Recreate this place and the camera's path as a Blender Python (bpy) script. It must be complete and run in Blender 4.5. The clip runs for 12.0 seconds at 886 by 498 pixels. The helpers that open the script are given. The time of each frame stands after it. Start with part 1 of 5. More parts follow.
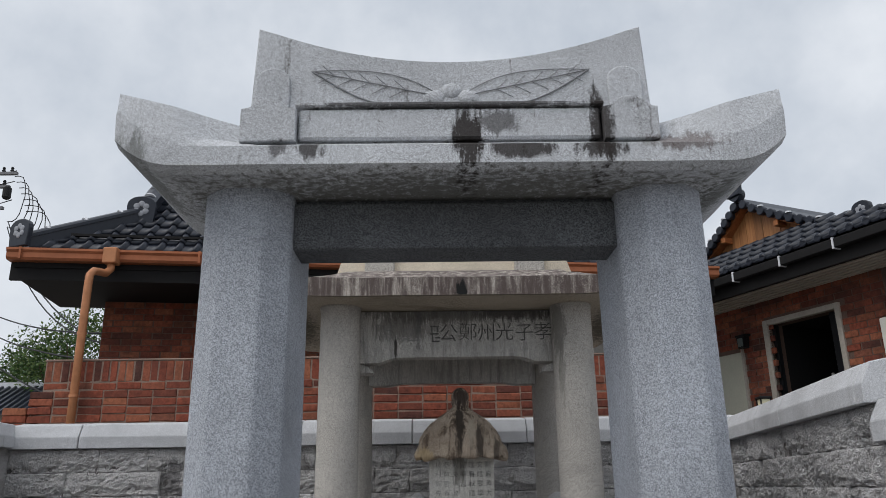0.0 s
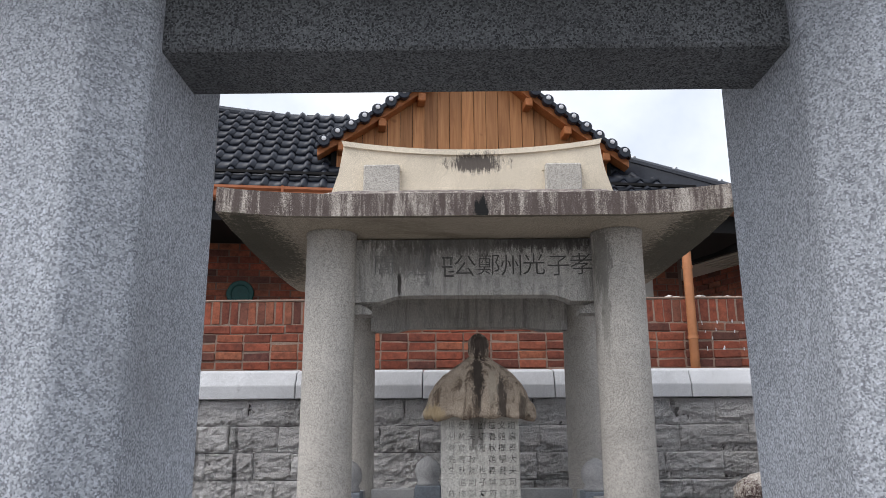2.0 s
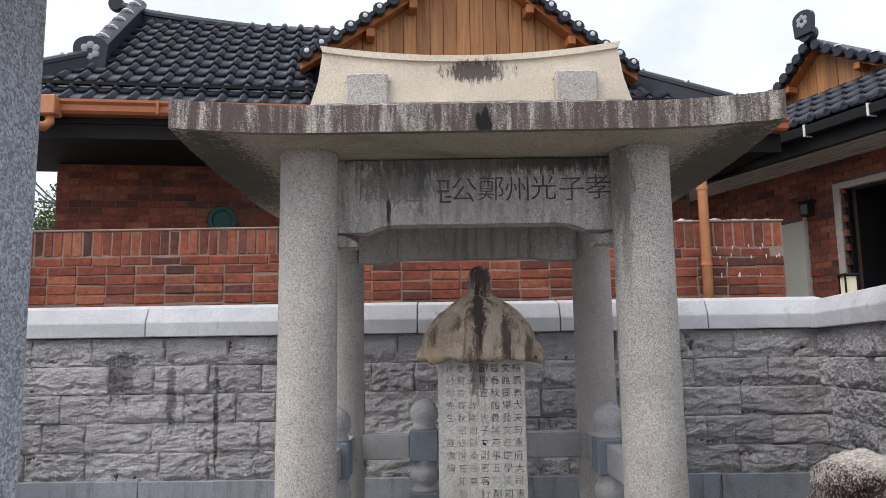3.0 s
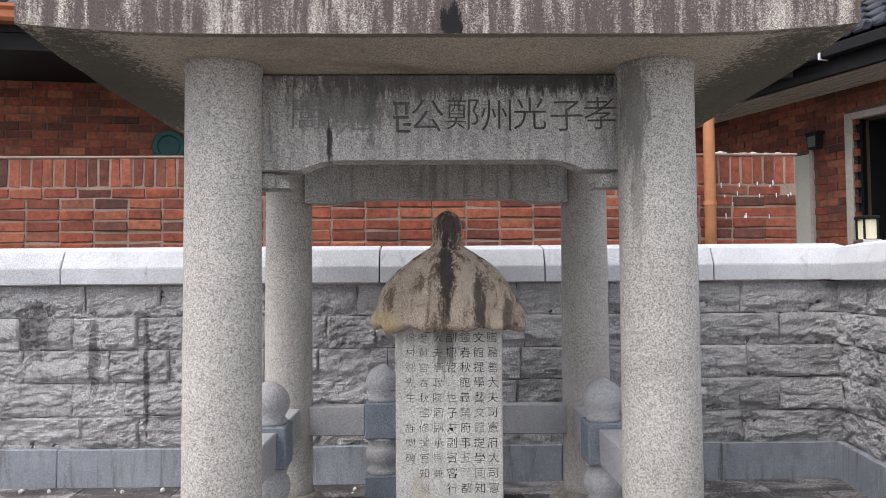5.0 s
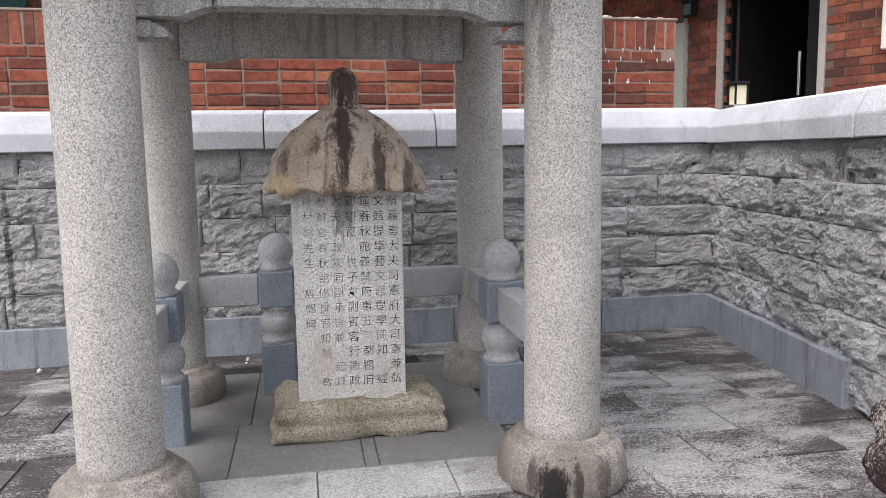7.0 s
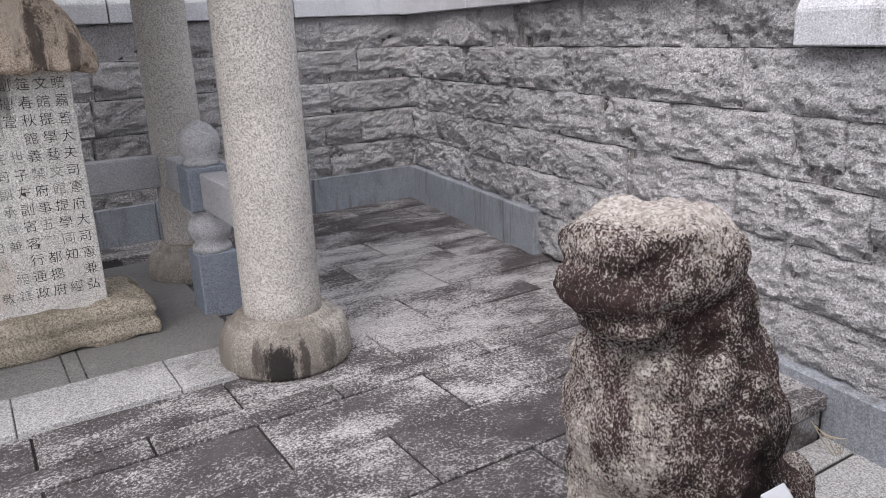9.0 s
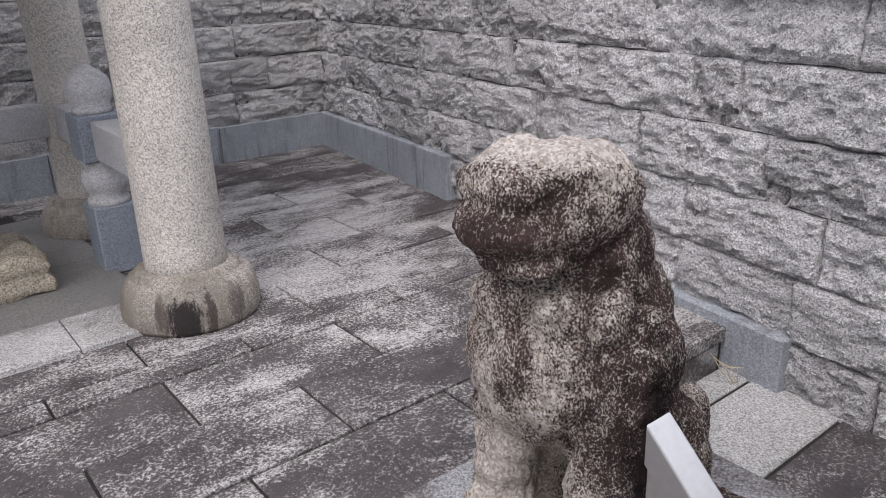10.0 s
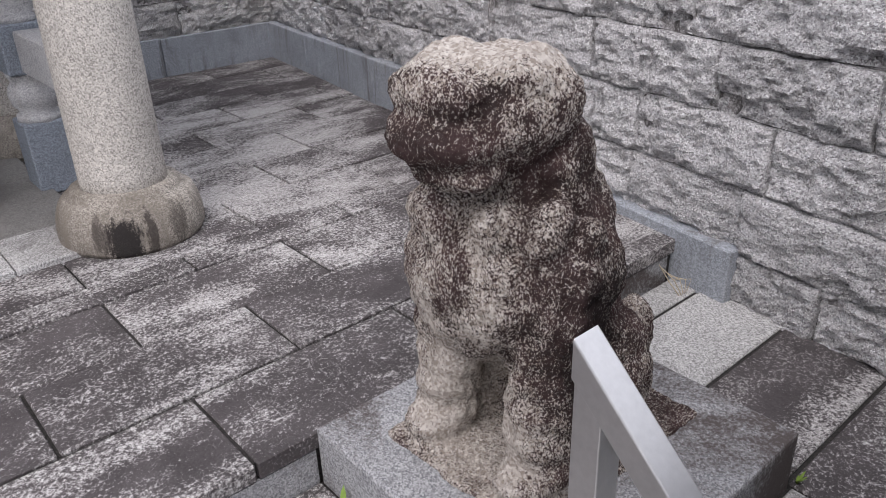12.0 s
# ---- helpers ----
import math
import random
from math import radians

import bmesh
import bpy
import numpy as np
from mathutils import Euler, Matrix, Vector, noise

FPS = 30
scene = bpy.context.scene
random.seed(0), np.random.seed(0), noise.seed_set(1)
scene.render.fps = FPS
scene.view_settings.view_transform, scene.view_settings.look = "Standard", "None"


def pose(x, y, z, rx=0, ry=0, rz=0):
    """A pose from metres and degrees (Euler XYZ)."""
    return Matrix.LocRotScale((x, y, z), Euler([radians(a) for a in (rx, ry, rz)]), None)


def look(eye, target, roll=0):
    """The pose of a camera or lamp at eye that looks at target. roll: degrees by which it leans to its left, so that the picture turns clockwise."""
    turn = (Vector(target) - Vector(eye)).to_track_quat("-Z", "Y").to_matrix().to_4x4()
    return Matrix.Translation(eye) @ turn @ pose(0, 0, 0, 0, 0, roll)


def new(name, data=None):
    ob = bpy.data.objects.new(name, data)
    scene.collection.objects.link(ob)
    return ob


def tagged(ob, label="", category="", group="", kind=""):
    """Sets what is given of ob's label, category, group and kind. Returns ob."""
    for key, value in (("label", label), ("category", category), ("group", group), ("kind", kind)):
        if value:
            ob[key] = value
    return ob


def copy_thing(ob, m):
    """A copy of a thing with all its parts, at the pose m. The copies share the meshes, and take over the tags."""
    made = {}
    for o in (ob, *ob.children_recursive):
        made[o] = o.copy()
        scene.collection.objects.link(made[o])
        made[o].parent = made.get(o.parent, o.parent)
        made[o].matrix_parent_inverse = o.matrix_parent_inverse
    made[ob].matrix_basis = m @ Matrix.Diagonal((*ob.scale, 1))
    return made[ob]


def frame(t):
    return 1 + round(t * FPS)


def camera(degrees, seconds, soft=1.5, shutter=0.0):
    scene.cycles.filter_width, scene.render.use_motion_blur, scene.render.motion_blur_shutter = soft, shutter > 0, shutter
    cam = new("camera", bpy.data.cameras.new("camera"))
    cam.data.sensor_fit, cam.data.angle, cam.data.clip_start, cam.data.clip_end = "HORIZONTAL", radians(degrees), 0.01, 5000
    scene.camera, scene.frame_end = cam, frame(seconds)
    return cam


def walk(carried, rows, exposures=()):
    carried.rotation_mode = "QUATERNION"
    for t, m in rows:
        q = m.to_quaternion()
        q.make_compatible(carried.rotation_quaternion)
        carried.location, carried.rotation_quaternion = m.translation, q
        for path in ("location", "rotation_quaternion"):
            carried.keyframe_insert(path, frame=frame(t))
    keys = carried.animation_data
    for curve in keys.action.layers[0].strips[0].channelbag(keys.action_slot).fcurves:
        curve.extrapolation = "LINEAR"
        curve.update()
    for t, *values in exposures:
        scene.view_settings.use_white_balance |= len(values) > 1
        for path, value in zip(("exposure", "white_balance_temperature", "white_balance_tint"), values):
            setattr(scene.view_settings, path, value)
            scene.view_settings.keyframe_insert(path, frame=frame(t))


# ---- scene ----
cam = camera(60.4, 12.0, soft=0.85)
METRES, EYE, TILT, LEAN, TURN = 2.7, 1.36, 0.0, 0.0, -0.8
ROWS = [
    (0.0, 0.0, 0.0, 0.0, 0.26, 17.48, 0.81),
    (0.5, 0.017, 0.0821, 0.0068, 0.44, 16.44, 0.98),
    (1.0, 0.0128, 0.1746, 0.0062, 1.24, 14.6, 0.48),
    (1.5, 0.0043, 0.2671, 0.0234, 1.68, 14.18, 0.2),
    (2.0, 0.0043, 0.3632, 0.0348, 1.5, 13.84, 0.29),
    (2.5, 0.0077, 0.451, 0.0796, 1.56, 11.04, 0.81),
    (3.0, -0.0032, 0.5538, 0.0819, 1.16, 7.96, 0.82),
    (5.0, 0.0252, 0.8331, 0.1436, -0.27, 2.4, 0.41),
    (5.5, 0.0161, 0.8396, 0.1433, 0.29, 0.56, 0.47),
    (6.0, 0.003, 0.8464, 0.1385, -0.2, -1.1, 0.4),
    (6.5, -0.0082, 0.8554, 0.1329, -3.42, -4.14, 0.43),
    (7.0, -0.0099, 0.8665, 0.1248, -9.7, -7.16, 0.95),
    (7.5, -0.0114, 0.8784, 0.1156, -15.97, -9.58, 2.25),
    (9.5, 0.0143, 0.8872, 0.0975, -35.19, -18.09, 2.11),
    (10.0, 0.0229, 0.8872, 0.0936, -37.65, -20.18, 2.06),
    (10.5, 0.0317, 0.8876, 0.0906, -38.77, -22.4, 1.77),
    (11.0, 0.0391, 0.8884, 0.0875, -39.82, -24.37, 1.63),
    (11.5, 0.0429, 0.8872, 0.086, -40.34, -25.66, 1.7),
    (12.0, 0.0462, 0.8891, 0.0836, -40.46, -26.49, 1.68),
]
EXPOSURES = [(0.0, 0.05, 6500, 10), (0.5, 0.15, 6500, 10), (1.0, 0.4, 6500, 11), (1.5, 0.55, 6500, 12), (2.0, 0.66, 6500, 12), (2.5, 0.88, 6500, 12), (3.0, 0.70, 6500, 13), (5.0, 1.15, 6500, 14), (6.0, 1.2, 6500, 14), (7.5, 1.15, 6500, 15), (9.5, 1.05, 6500, 17), (12.0, 1.0, 6500, 17)]
walk(cam, [(t, pose(0, 0, EYE, TILT, LEAN, TURN) @ pose(METRES * x, METRES * y, METRES * z, 90 + pitch, roll, yaw)) for t, x, y, z, yaw, pitch, roll in ROWS], EXPOSURES)

# ---- world and light: bright overcast sky ----
world = bpy.data.worlds.new("overcast_sky")
scene.world = world
world.use_nodes = True
wn, wl = world.node_tree.nodes, world.node_tree.links
wbg = wn["Background"]
sky = wn.new("ShaderNodeTexSky")
sky.sky_type, sky.sun_disc = "NISHITA", False
sky.sun_elevation, sky.sun_rotation = radians(52), radians(236)
sky.air_density, sky.dust_density, sky.ozone_density = 1.0, 4.0, 1.0
cloud = wn.new("ShaderNodeTexNoise")
cloud.inputs["Scale"].default_value, cloud.inputs["Detail"].default_value, cloud.inputs["Roughness"].default_value = 3.4, 6.0, 0.55
cramp = wn.new("ShaderNodeValToRGB")
cramp.color_ramp.elements[0].position, cramp.color_ramp.elements[0].color = 0.3, (4.3, 4.8, 5.5, 1)
cramp.color_ramp.elements[1].position, cramp.color_ramp.elements[1].color = 0.70, (7.5, 7.8, 8.2, 1)
wmix = wn.new("ShaderNodeMix")
wmix.data_type = "RGBA"
wmix.inputs["Factor"].default_value = 0.93
wl.new(cloud.outputs["Fac"], cramp.inputs["Fac"])
wl.new(sky.outputs["Color"], wmix.inputs["A"])
wl.new(cramp.outputs["Color"], wmix.inputs["B"])
wl.new(wmix.outputs["Result"], wbg.inputs["Color"])
wbg.inputs["Strength"].default_value = 0.112

sun = new("sun", bpy.data.lights.new("sun", "SUN"))
sun.data.energy, sun.data.angle, sun.data.color = 1.5, radians(50), (1.0, 0.98, 0.95)
sun.matrix_world = look((-7.5, -5.0, 11.5), (0, 0, 0))


# ---- materials ----
class Nodes:
    """Short-hand for building a node material."""

    def __init__(self, name, rough=0.8, metal=0.0):
        self.m = bpy.data.materials.new(name)
        self.m.use_nodes = True
        self.t = self.m.node_tree
        self.b = self.t.nodes["Principled BSDF"]
        self.b.inputs["Roughness"].default_value = rough
        self.b.inputs["Metallic"].default_value = metal
        self.b.inputs["Specular IOR Level"].default_value = 0.3
        self.pos = self.t.nodes.new("ShaderNodeNewGeometry").outputs["Position"]

    def put(self, socket, value):
        if isinstance(value, bpy.types.NodeSocket):
            self.t.links.new(value, socket)
        elif isinstance(value, tuple) and len(value) == 3 and socket.type == "RGBA":
            socket.default_value = (*value, 1)
        else:
            socket.default_value = value

    def stretch(self, scale):
        n = self.t.nodes.new("ShaderNodeMapping")
        self.put(n.inputs["Vector"], self.pos)
        n.inputs["Scale"].default_value = scale
        return n.outputs["Vector"]

    def noise(self, scale, detail=4.0, rough=0.55, vec=None, warp=0.0):
        n = self.t.nodes.new("ShaderNodeTexNoise")
        self.put(n.inputs["Vector"], vec if vec is not None else self.pos)
        n.inputs["Scale"].default_value, n.inputs["Detail"].default_value = scale, detail
        n.inputs["Roughness"].default_value, n.inputs["Distortion"].default_value = rough, warp
        return n.outputs["Fac"]

    def cells(self, scale):
        n = self.t.nodes.new("ShaderNodeTexVoronoi")
        self.put(n.inputs["Vector"], self.pos)
        n.inputs["Scale"].default_value = scale
        bw = self.t.nodes.new("ShaderNodeRGBToBW")
        self.t.links.new(n.outputs["Color"], bw.inputs["Color"])
        return bw.outputs["Val"]

    def random(self):
        return self.t.nodes.new("ShaderNodeObjectInfo").outputs["Random"]

    def island(self):
        n = self.t.nodes.new("ShaderNodeNewGeometry")
        return n.outputs["Random Per Island"]

    def ramp(self, value, *stops):
        n = self.t.nodes.new("ShaderNodeValToRGB")
        e = n.color_ramp.elements
        while len(e) < len(stops):
            e.new(0.5)
        for i, (p, c) in enumerate(stops):
            e[i].position = p
            e[i].color = (c, c, c, 1) if isinstance(c, (int, float)) else (*c, 1)
        self.put(n.inputs["Fac"], value)
        return n.outputs["Color"]

    def math(self, op, a, b=0.0, clamp=False):
        n = self.t.nodes.new("ShaderNodeMath")
        n.operation, n.use_clamp = op, clamp
        self.put(n.inputs[0], a)
        self.put(n.inputs[1], b)
        return n.outputs[0]

    def mix(self, fac, a, b, blend="MIX"):
        n = self.t.nodes.new("ShaderNodeMix")
        n.data_type, n.blend_type = "RGBA", blend
        self.put(n.inputs["Factor"], fac)
        self.put(n.inputs["A"], a)
        self.put(n.inputs["B"], b)
        return n.outputs["Result"]

    def blot(self, centre, radii, ragged=0.8, freq=14.0, vec=None):
        """A stain with a ragged outline round a centre, 0 to 1."""
        sub = self.t.nodes.new("ShaderNodeVectorMath")
        sub.operation = "SUBTRACT"
        self.t.links.new(self.pos, sub.inputs[0])
        sub.inputs[1].default_value = centre
        mul = self.t.nodes.new("ShaderNodeVectorMath")
        mul.operation = "MULTIPLY"
        self.t.links.new(sub.outputs[0], mul.inputs[0])
        mul.inputs[1].default_value = tuple(1 / r for r in radii)
        ln = self.t.nodes.new("ShaderNodeVectorMath")
        ln.operation = "LENGTH"
        self.t.links.new(mul.outputs[0], ln.inputs[0])
        d = self.math("ADD", ln.outputs["Value"], self.math("MULTIPLY", self.math("SUBTRACT", self.noise(freq, 6, 0.7, vec), 0.5), ragged * 2))
        d = self.math("ADD", d, self.math("MULTIPLY", self.math("SUBTRACT", self.noise(170, 3, 0.7), 0.5), 0.9))
        return self.ramp(self.math("MULTIPLY", d, 0.5), (0.34, 1.0), (0.54, 0.0))

    def bump(self, height, strength, distance=0.01):
        n = self.t.nodes.new("ShaderNodeBump")
        n.inputs["Strength"].default_value, n.inputs["Distance"].default_value = strength, distance
        self.put(n.inputs["Height"], height)
        self.t.links.new(n.outputs["Normal"], self.b.inputs["Normal"])

    def done(self, colour):
        self.put(self.b.inputs["Base Color"], colour)
        return self.m


def granite(name, light, dark, grain=300.0, rough=0.85, streak=None, patch=None, blots=(), bump=0.25, vary=0.0, weight=0.5, relief=0.006, coarse=22):
    """Speckled granite. streak, patch: (colour, low, high) of run-down stains and cloudy stains; blots: (centre, radii, colour, share)."""
    n = Nodes(name, rough)
    g = n.cells(grain)
    mid = tuple(l * (1 - weight) + d * weight for l, d in zip(light, dark))
    c = n.ramp(g, (0.18, dark), (0.4, mid), (0.62, light), (0.95, tuple(min(1, v * 1.3) for v in light)))
    c = n.mix(n.ramp(n.noise(grain * 0.55, 2, 0.5), (0.60, 0.0), (0.70, 0.28)), c, tuple(v * 0.75 for v in dark))
    c = n.mix(1.0, c, n.ramp(n.noise(3.0, 6, 0.6), (0.25, 0.82), (0.75, 1.16)), "MULTIPLY")
    c = n.mix(1.0, c, n.ramp(n.noise(120.0, 4, 0.7), (0.3, 0.86), (0.7, 1.12)), "MULTIPLY")
    if vary:
        c = n.mix(1.0, c, n.ramp(n.random(), (0.0, 1 - vary), (1.0, 1 + vary)), "MULTIPLY")
    if patch:
        m = n.math("ADD", n.noise(1.7, 7, 0.65, None, 0.4), n.math("MULTIPLY", n.math("SUBTRACT", n.noise(120, 3, 0.7), 0.5), 0.35))
        c = n.mix(n.ramp(m, (patch[1], 0.0), (patch[2], 1.0)), c, patch[0])
    if streak:
        m = n.math("ADD", n.noise(1.0, 7, 0.66, n.stretch((20, 20, 2.2)), 0.3), n.math("MULTIPLY", n.math("SUBTRACT", n.noise(160, 3, 0.7), 0.5), 0.45))
        c = n.mix(n.ramp(m, (streak[1], 0.0), (streak[2], 0.9)), c, streak[0])
    for centre, radii, colour, share in blots:
        c = n.mix(n.math("MULTIPLY", n.blot(centre, radii, 1.25, 1.0, n.stretch((52, 52, 11))), share), c, colour)
    n.bump(n.math("ADD", n.noise(grain * 0.6, 3, 0.7), n.noise(coarse, 9, 0.68)), bump, relief)
    return n.done(c)


STAIN = (0.028, 0.022, 0.020)
M_GATE = granite("blue_grey_granite", (0.46, 0.485, 0.53), (0.215, 0.227, 0.255), 420, patch=((0.25, 0.255, 0.27), 0.60, 0.85))
M_GATE_TOP = granite("weathered_blue_grey_granite_shaded_below", (0.60, 0.615, 0.64), (0.31, 0.315, 0.33), 520, streak=((0.10, 0.09, 0.085), 0.60, 0.72), blots=[
    # first blot: the underside's shade put into the colour, along with its stain
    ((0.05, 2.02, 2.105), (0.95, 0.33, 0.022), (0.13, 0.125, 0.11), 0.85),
    ((0.09, 1.72, 2.20), (0.045, 0.3, 0.10), STAIN, 0.95), ((0.17, 1.72, 2.25), (0.06, 0.3, 0.035), STAIN, 0.7), ((0.43, 1.72, 2.23), (0.03, 0.3, 0.13), STAIN, 0.9),
    ((-0.30, 1.72, 2.165), (0.035, 0.3, 0.035), STAIN, 0.85), ((-0.38, 1.72, 2.165), (0.025, 0.3, 0.03), STAIN, 0.7), ((0.22, 1.72, 2.16), (0.10, 0.3, 0.026), STAIN, 0.9), ((0.42, 1.72, 2.16), (0.06, 0.3, 0.03), STAIN, 0.9), ((0.62, 1.72, 2.18), (0.10, 0.3, 0.03), (0.09, 0.06, 0.05), 0.7),
    ((0.07, 1.72, 2.30), (0.4, 0.3, 0.014), STAIN, 0.8), ((-0.75, 1.9, 2.14), (0.06, 0.25, 0.10), (0.07, 0.075, 0.06), 0.6), ((0.78, 1.95, 2.14), (0.05, 0.2, 0.06), (0.07, 0.075, 0.06), 0.6)])
M_LINTEL_DARK = granite("dark_blue_grey_granite", (0.15, 0.157, 0.166), (0.035, 0.036, 0.04), 440, patch=((0.06, 0.06, 0.065), 0.5, 0.75))
M_SHRINE = granite("warm_grey_granite", (0.51, 0.483, 0.442), (0.23, 0.213, 0.195), 260, weight=0.35, streak=((0.30, 0.28, 0.25), 0.6, 0.85), blots=[
    ((0.79, 4.74, 2.34), (0.05, 0.16, 0.24), (0.16, 0.15, 0.135), 0.75), ((0.80, 4.74, 2.05), (0.02, 0.12, 0.2), (0.2, 0.19, 0.17), 0.6)])
M_BASE = granite("stained_base_granite", (0.42, 0.385, 0.34), (0.15, 0.135, 0.12), 280, patch=((0.13, 0.112, 0.092), 0.46, 0.70), streak=((0.17, 0.15, 0.125), 0.5, 0.7), blots=[
    ((0.80, 4.66, 0.575), (0.055, 0.12, 0.085), (0.012, 0.01, 0.01), 0.95), ((0.875, 4.65, 0.585), (0.02, 0.1, 0.09), STAIN, 0.8), ((0.74, 4.68, 0.60), (0.025, 0.1, 0.07), STAIN, 0.7), ((0.97, 4.66, 0.60), (0.03, 0.1, 0.07), STAIN, 0.55)])
M_BEAM = granite("weathered_lintel_granite", (0.56, 0.54, 0.505), (0.20, 0.19, 0.18), 300, weight=0.4, streak=((0.17, 0.16, 0.15), 0.48, 0.7), blots=[
    ((0.15, 4.95, 2.49), (0.7, 0.2, 0.09), (0.10, 0.092, 0.085), 0.75), ((-0.2, 4.95, 2.38), (0.22, 0.2, 0.10), (0.12, 0.11, 0.10), 0.6), ((0.55, 4.95, 2.47), (0.3, 0.2, 0.06), (0.05, 0.045, 0.045), 0.7), ((-0.25, 4.95, 2.24), (0.012, 0.1, 0.09), STAIN, 0.9), ((-0.10, 4.95, 2.36), (0.02, 0.1, 0.16), (0.1, 0.1, 0.1), 0.6)])
M_SLAB = granite("stained_roof_slab", (0.50, 0.45, 0.40), (0.21, 0.18, 0.16), 280, patch=((0.24, 0.205, 0.15), 0.62, 0.85), streak=((0.065, 0.045, 0.042), 0.38, 0.54), blots=[
    ((0.17, 4.45, 2.50), (0.035, 0.08, 0.07), (0.01, 0.01, 0.01), 1.0), ((-1.02, 4.9, 2.47), (0.12, 0.5, 0.06), (0.05, 0.055, 0.03), 0.7), ((1.3, 4.9, 2.47), (0.12, 0.5, 0.06), (0.06, 0.065, 0.035), 0.6)])
M_SLABUNDER = granite("beige_slab_soffit", (0.52, 0.45, 0.355), (0.27, 0.23, 0.18), 280, weight=0.4, patch=((0.19, 0.155, 0.11), 0.55, 0.78), blots=[((-1.02, 5.2, 2.48), (0.20, 1.0, 0.2), (0.045, 0.045, 0.03), 0.85), ((1.31, 5.2, 2.48), (0.20, 1.0, 0.2), (0.05, 0.05, 0.033), 0.8), ((0.15, 4.49, 2.48), (1.6, 0.035, 0.2), (0.09, 0.075, 0.06), 0.7)])
M_CROWN = granite("cream_granite", (0.70, 0.62, 0.50), (0.54, 0.47, 0.37), 420, weight=0.3, blots=[((0.18, 5.3, 3.05), (0.18, 0.3, 0.062), (0.05, 0.04, 0.04), 0.9)])
M_STELE = granite("pale_weathered_stele", (0.66, 0.64, 0.595), (0.36, 0.345, 0.315), 330, weight=0.3, streak=((0.32, 0.30, 0.27), 0.56, 0.84), blots=[
    ((0.06, 5.38, 0.85), (0.05, 0.2, 0.11), (0.50, 0.40, 0.30), 0.35), ((0.17, 5.38, 1.50), (0.05, 0.2, 0.14), (0.14, 0.13, 0.115), 0.7)])
M_CAP = granite("brown_stained_capstone", (0.52, 0.43, 0.34), (0.29, 0.225, 0.17), 330, weight=0.4, patch=((0.19, 0.14, 0.10), 0.5, 0.66), streak=((0.11, 0.078, 0.055), 0.5, 0.62), blots=[
    ((0.17, 5.35, 1.78), (0.035, 0.2, 0.22), (0.05, 0.04, 0.033), 0.95), ((0.30, 5.35, 1.66), (0.03, 0.2, 0.14), (0.06, 0.048, 0.04), 0.9), ((0.42, 5.35, 1.60), (0.025, 0.2, 0.09), (0.07, 0.055, 0.045), 0.8),
    ((0.18, 5.4, 1.97), (0.07, 0.2, 0.09), (0.055, 0.04, 0.035), 0.9), ((-0.08, 5.35, 1.58), (0.08, 0.2, 0.05), (0.50, 0.37, 0.2), 0.6), ((0.25, 5.35, 1.72), (0.03, 0.2, 0.12), (0.46, 0.40, 0.32), 0.6)])
M_ROCK = granite("mossy_plinth_rock", (0.40, 0.355, 0.285), (0.18, 0.155, 0.115), 220, patch=((0.10, 0.085, 0.05), 0.48, 0.68), bump=0.6)
M_POST = granite("fence_granite_light", (0.44, 0.44, 0.44), (0.24, 0.24, 0.25), 330, streak=((0.26, 0.25, 0.23), 0.58, 0.8))
M_POST_BLUE = granite("fence_granite_blue", (0.235, 0.265, 0.305), (0.13, 0.145, 0.17), 330)
M_WALLSTONE = granite("rough_wall_granite", (0.86, 0.83, 0.82), (0.42, 0.40, 0.395), 230, weight=0.3, vary=0.14, patch=((0.11, 0.10, 0.10), 0.62, 0.80), streak=((0.09, 0.08, 0.08), 0.63, 0.74), bump=0.9, relief=0.045, coarse=19, blots=[
    ((-1.95, 6.95, 1.30), (0.04, 0.2, 0.26), (0.06, 0.056, 0.058), 0.65), ((-1.63, 6.95, 1.2), (0.02, 0.2, 0.4), (0.03, 0.03, 0.03), 0.7), ((-2.3, 6.95, 1.45), (0.1, 0.2, 0.2), (0.06, 0.055, 0.06), 0.6)])
M_SIDESTONE = granite("clean_rough_wall_granite", (0.82, 0.80, 0.805), (0.40, 0.385, 0.39), 230, weight=0.3, vary=0.12, patch=((0.14, 0.125, 0.125), 0.70, 0.88), streak=((0.10, 0.085, 0.085), 0.68, 0.79), bump=0.9, relief=0.045, coarse=19)
M_JOINT = granite("weathered_wall_joint", (0.36, 0.345, 0.34), (0.17, 0.16, 0.155), 200, streak=((0.04, 0.036, 0.034), 0.46, 0.60))
M_COPING = granite("white_coping_granite", (0.55, 0.555, 0.57), (0.36, 0.365, 0.38), 330, weight=0.35, streak=((0.17, 0.165, 0.16), 0.60, 0.80))
M_SKIRT = granite("blue_grey_skirting_stone", (0.33, 0.35, 0.38), (0.20, 0.215, 0.235), 300, streak=((0.12, 0.115, 0.11), 0.52, 0.72), patch=((0.42, 0.42, 0.42), 0.60, 0.85))
M_PLINTH = granite("grey_plinth_granite", (0.33, 0.33, 0.335), (0.15, 0.152, 0.16), 300, patch=((0.075, 0.063, 0.06), 0.46, 0.58))
M_FLOORSLAB = granite("clean_floor_granite", (0.46, 0.455, 0.445), (0.20, 0.195, 0.19), 280, vary=0.1, patch=((0.10, 0.09, 0.087), 0.54, 0.72))

M_GROUT = granite("black_paving_joint", (0.035, 0.032, 0.03), (0.015, 0.014, 0.013), 260)
M_FLOORDARK = granite("darker_floor_granite", (0.22, 0.215, 0.205), (0.12, 0.116, 0.11), 320, vary=0.1, patch=((0.10, 0.09, 0.08), 0.56, 0.8))


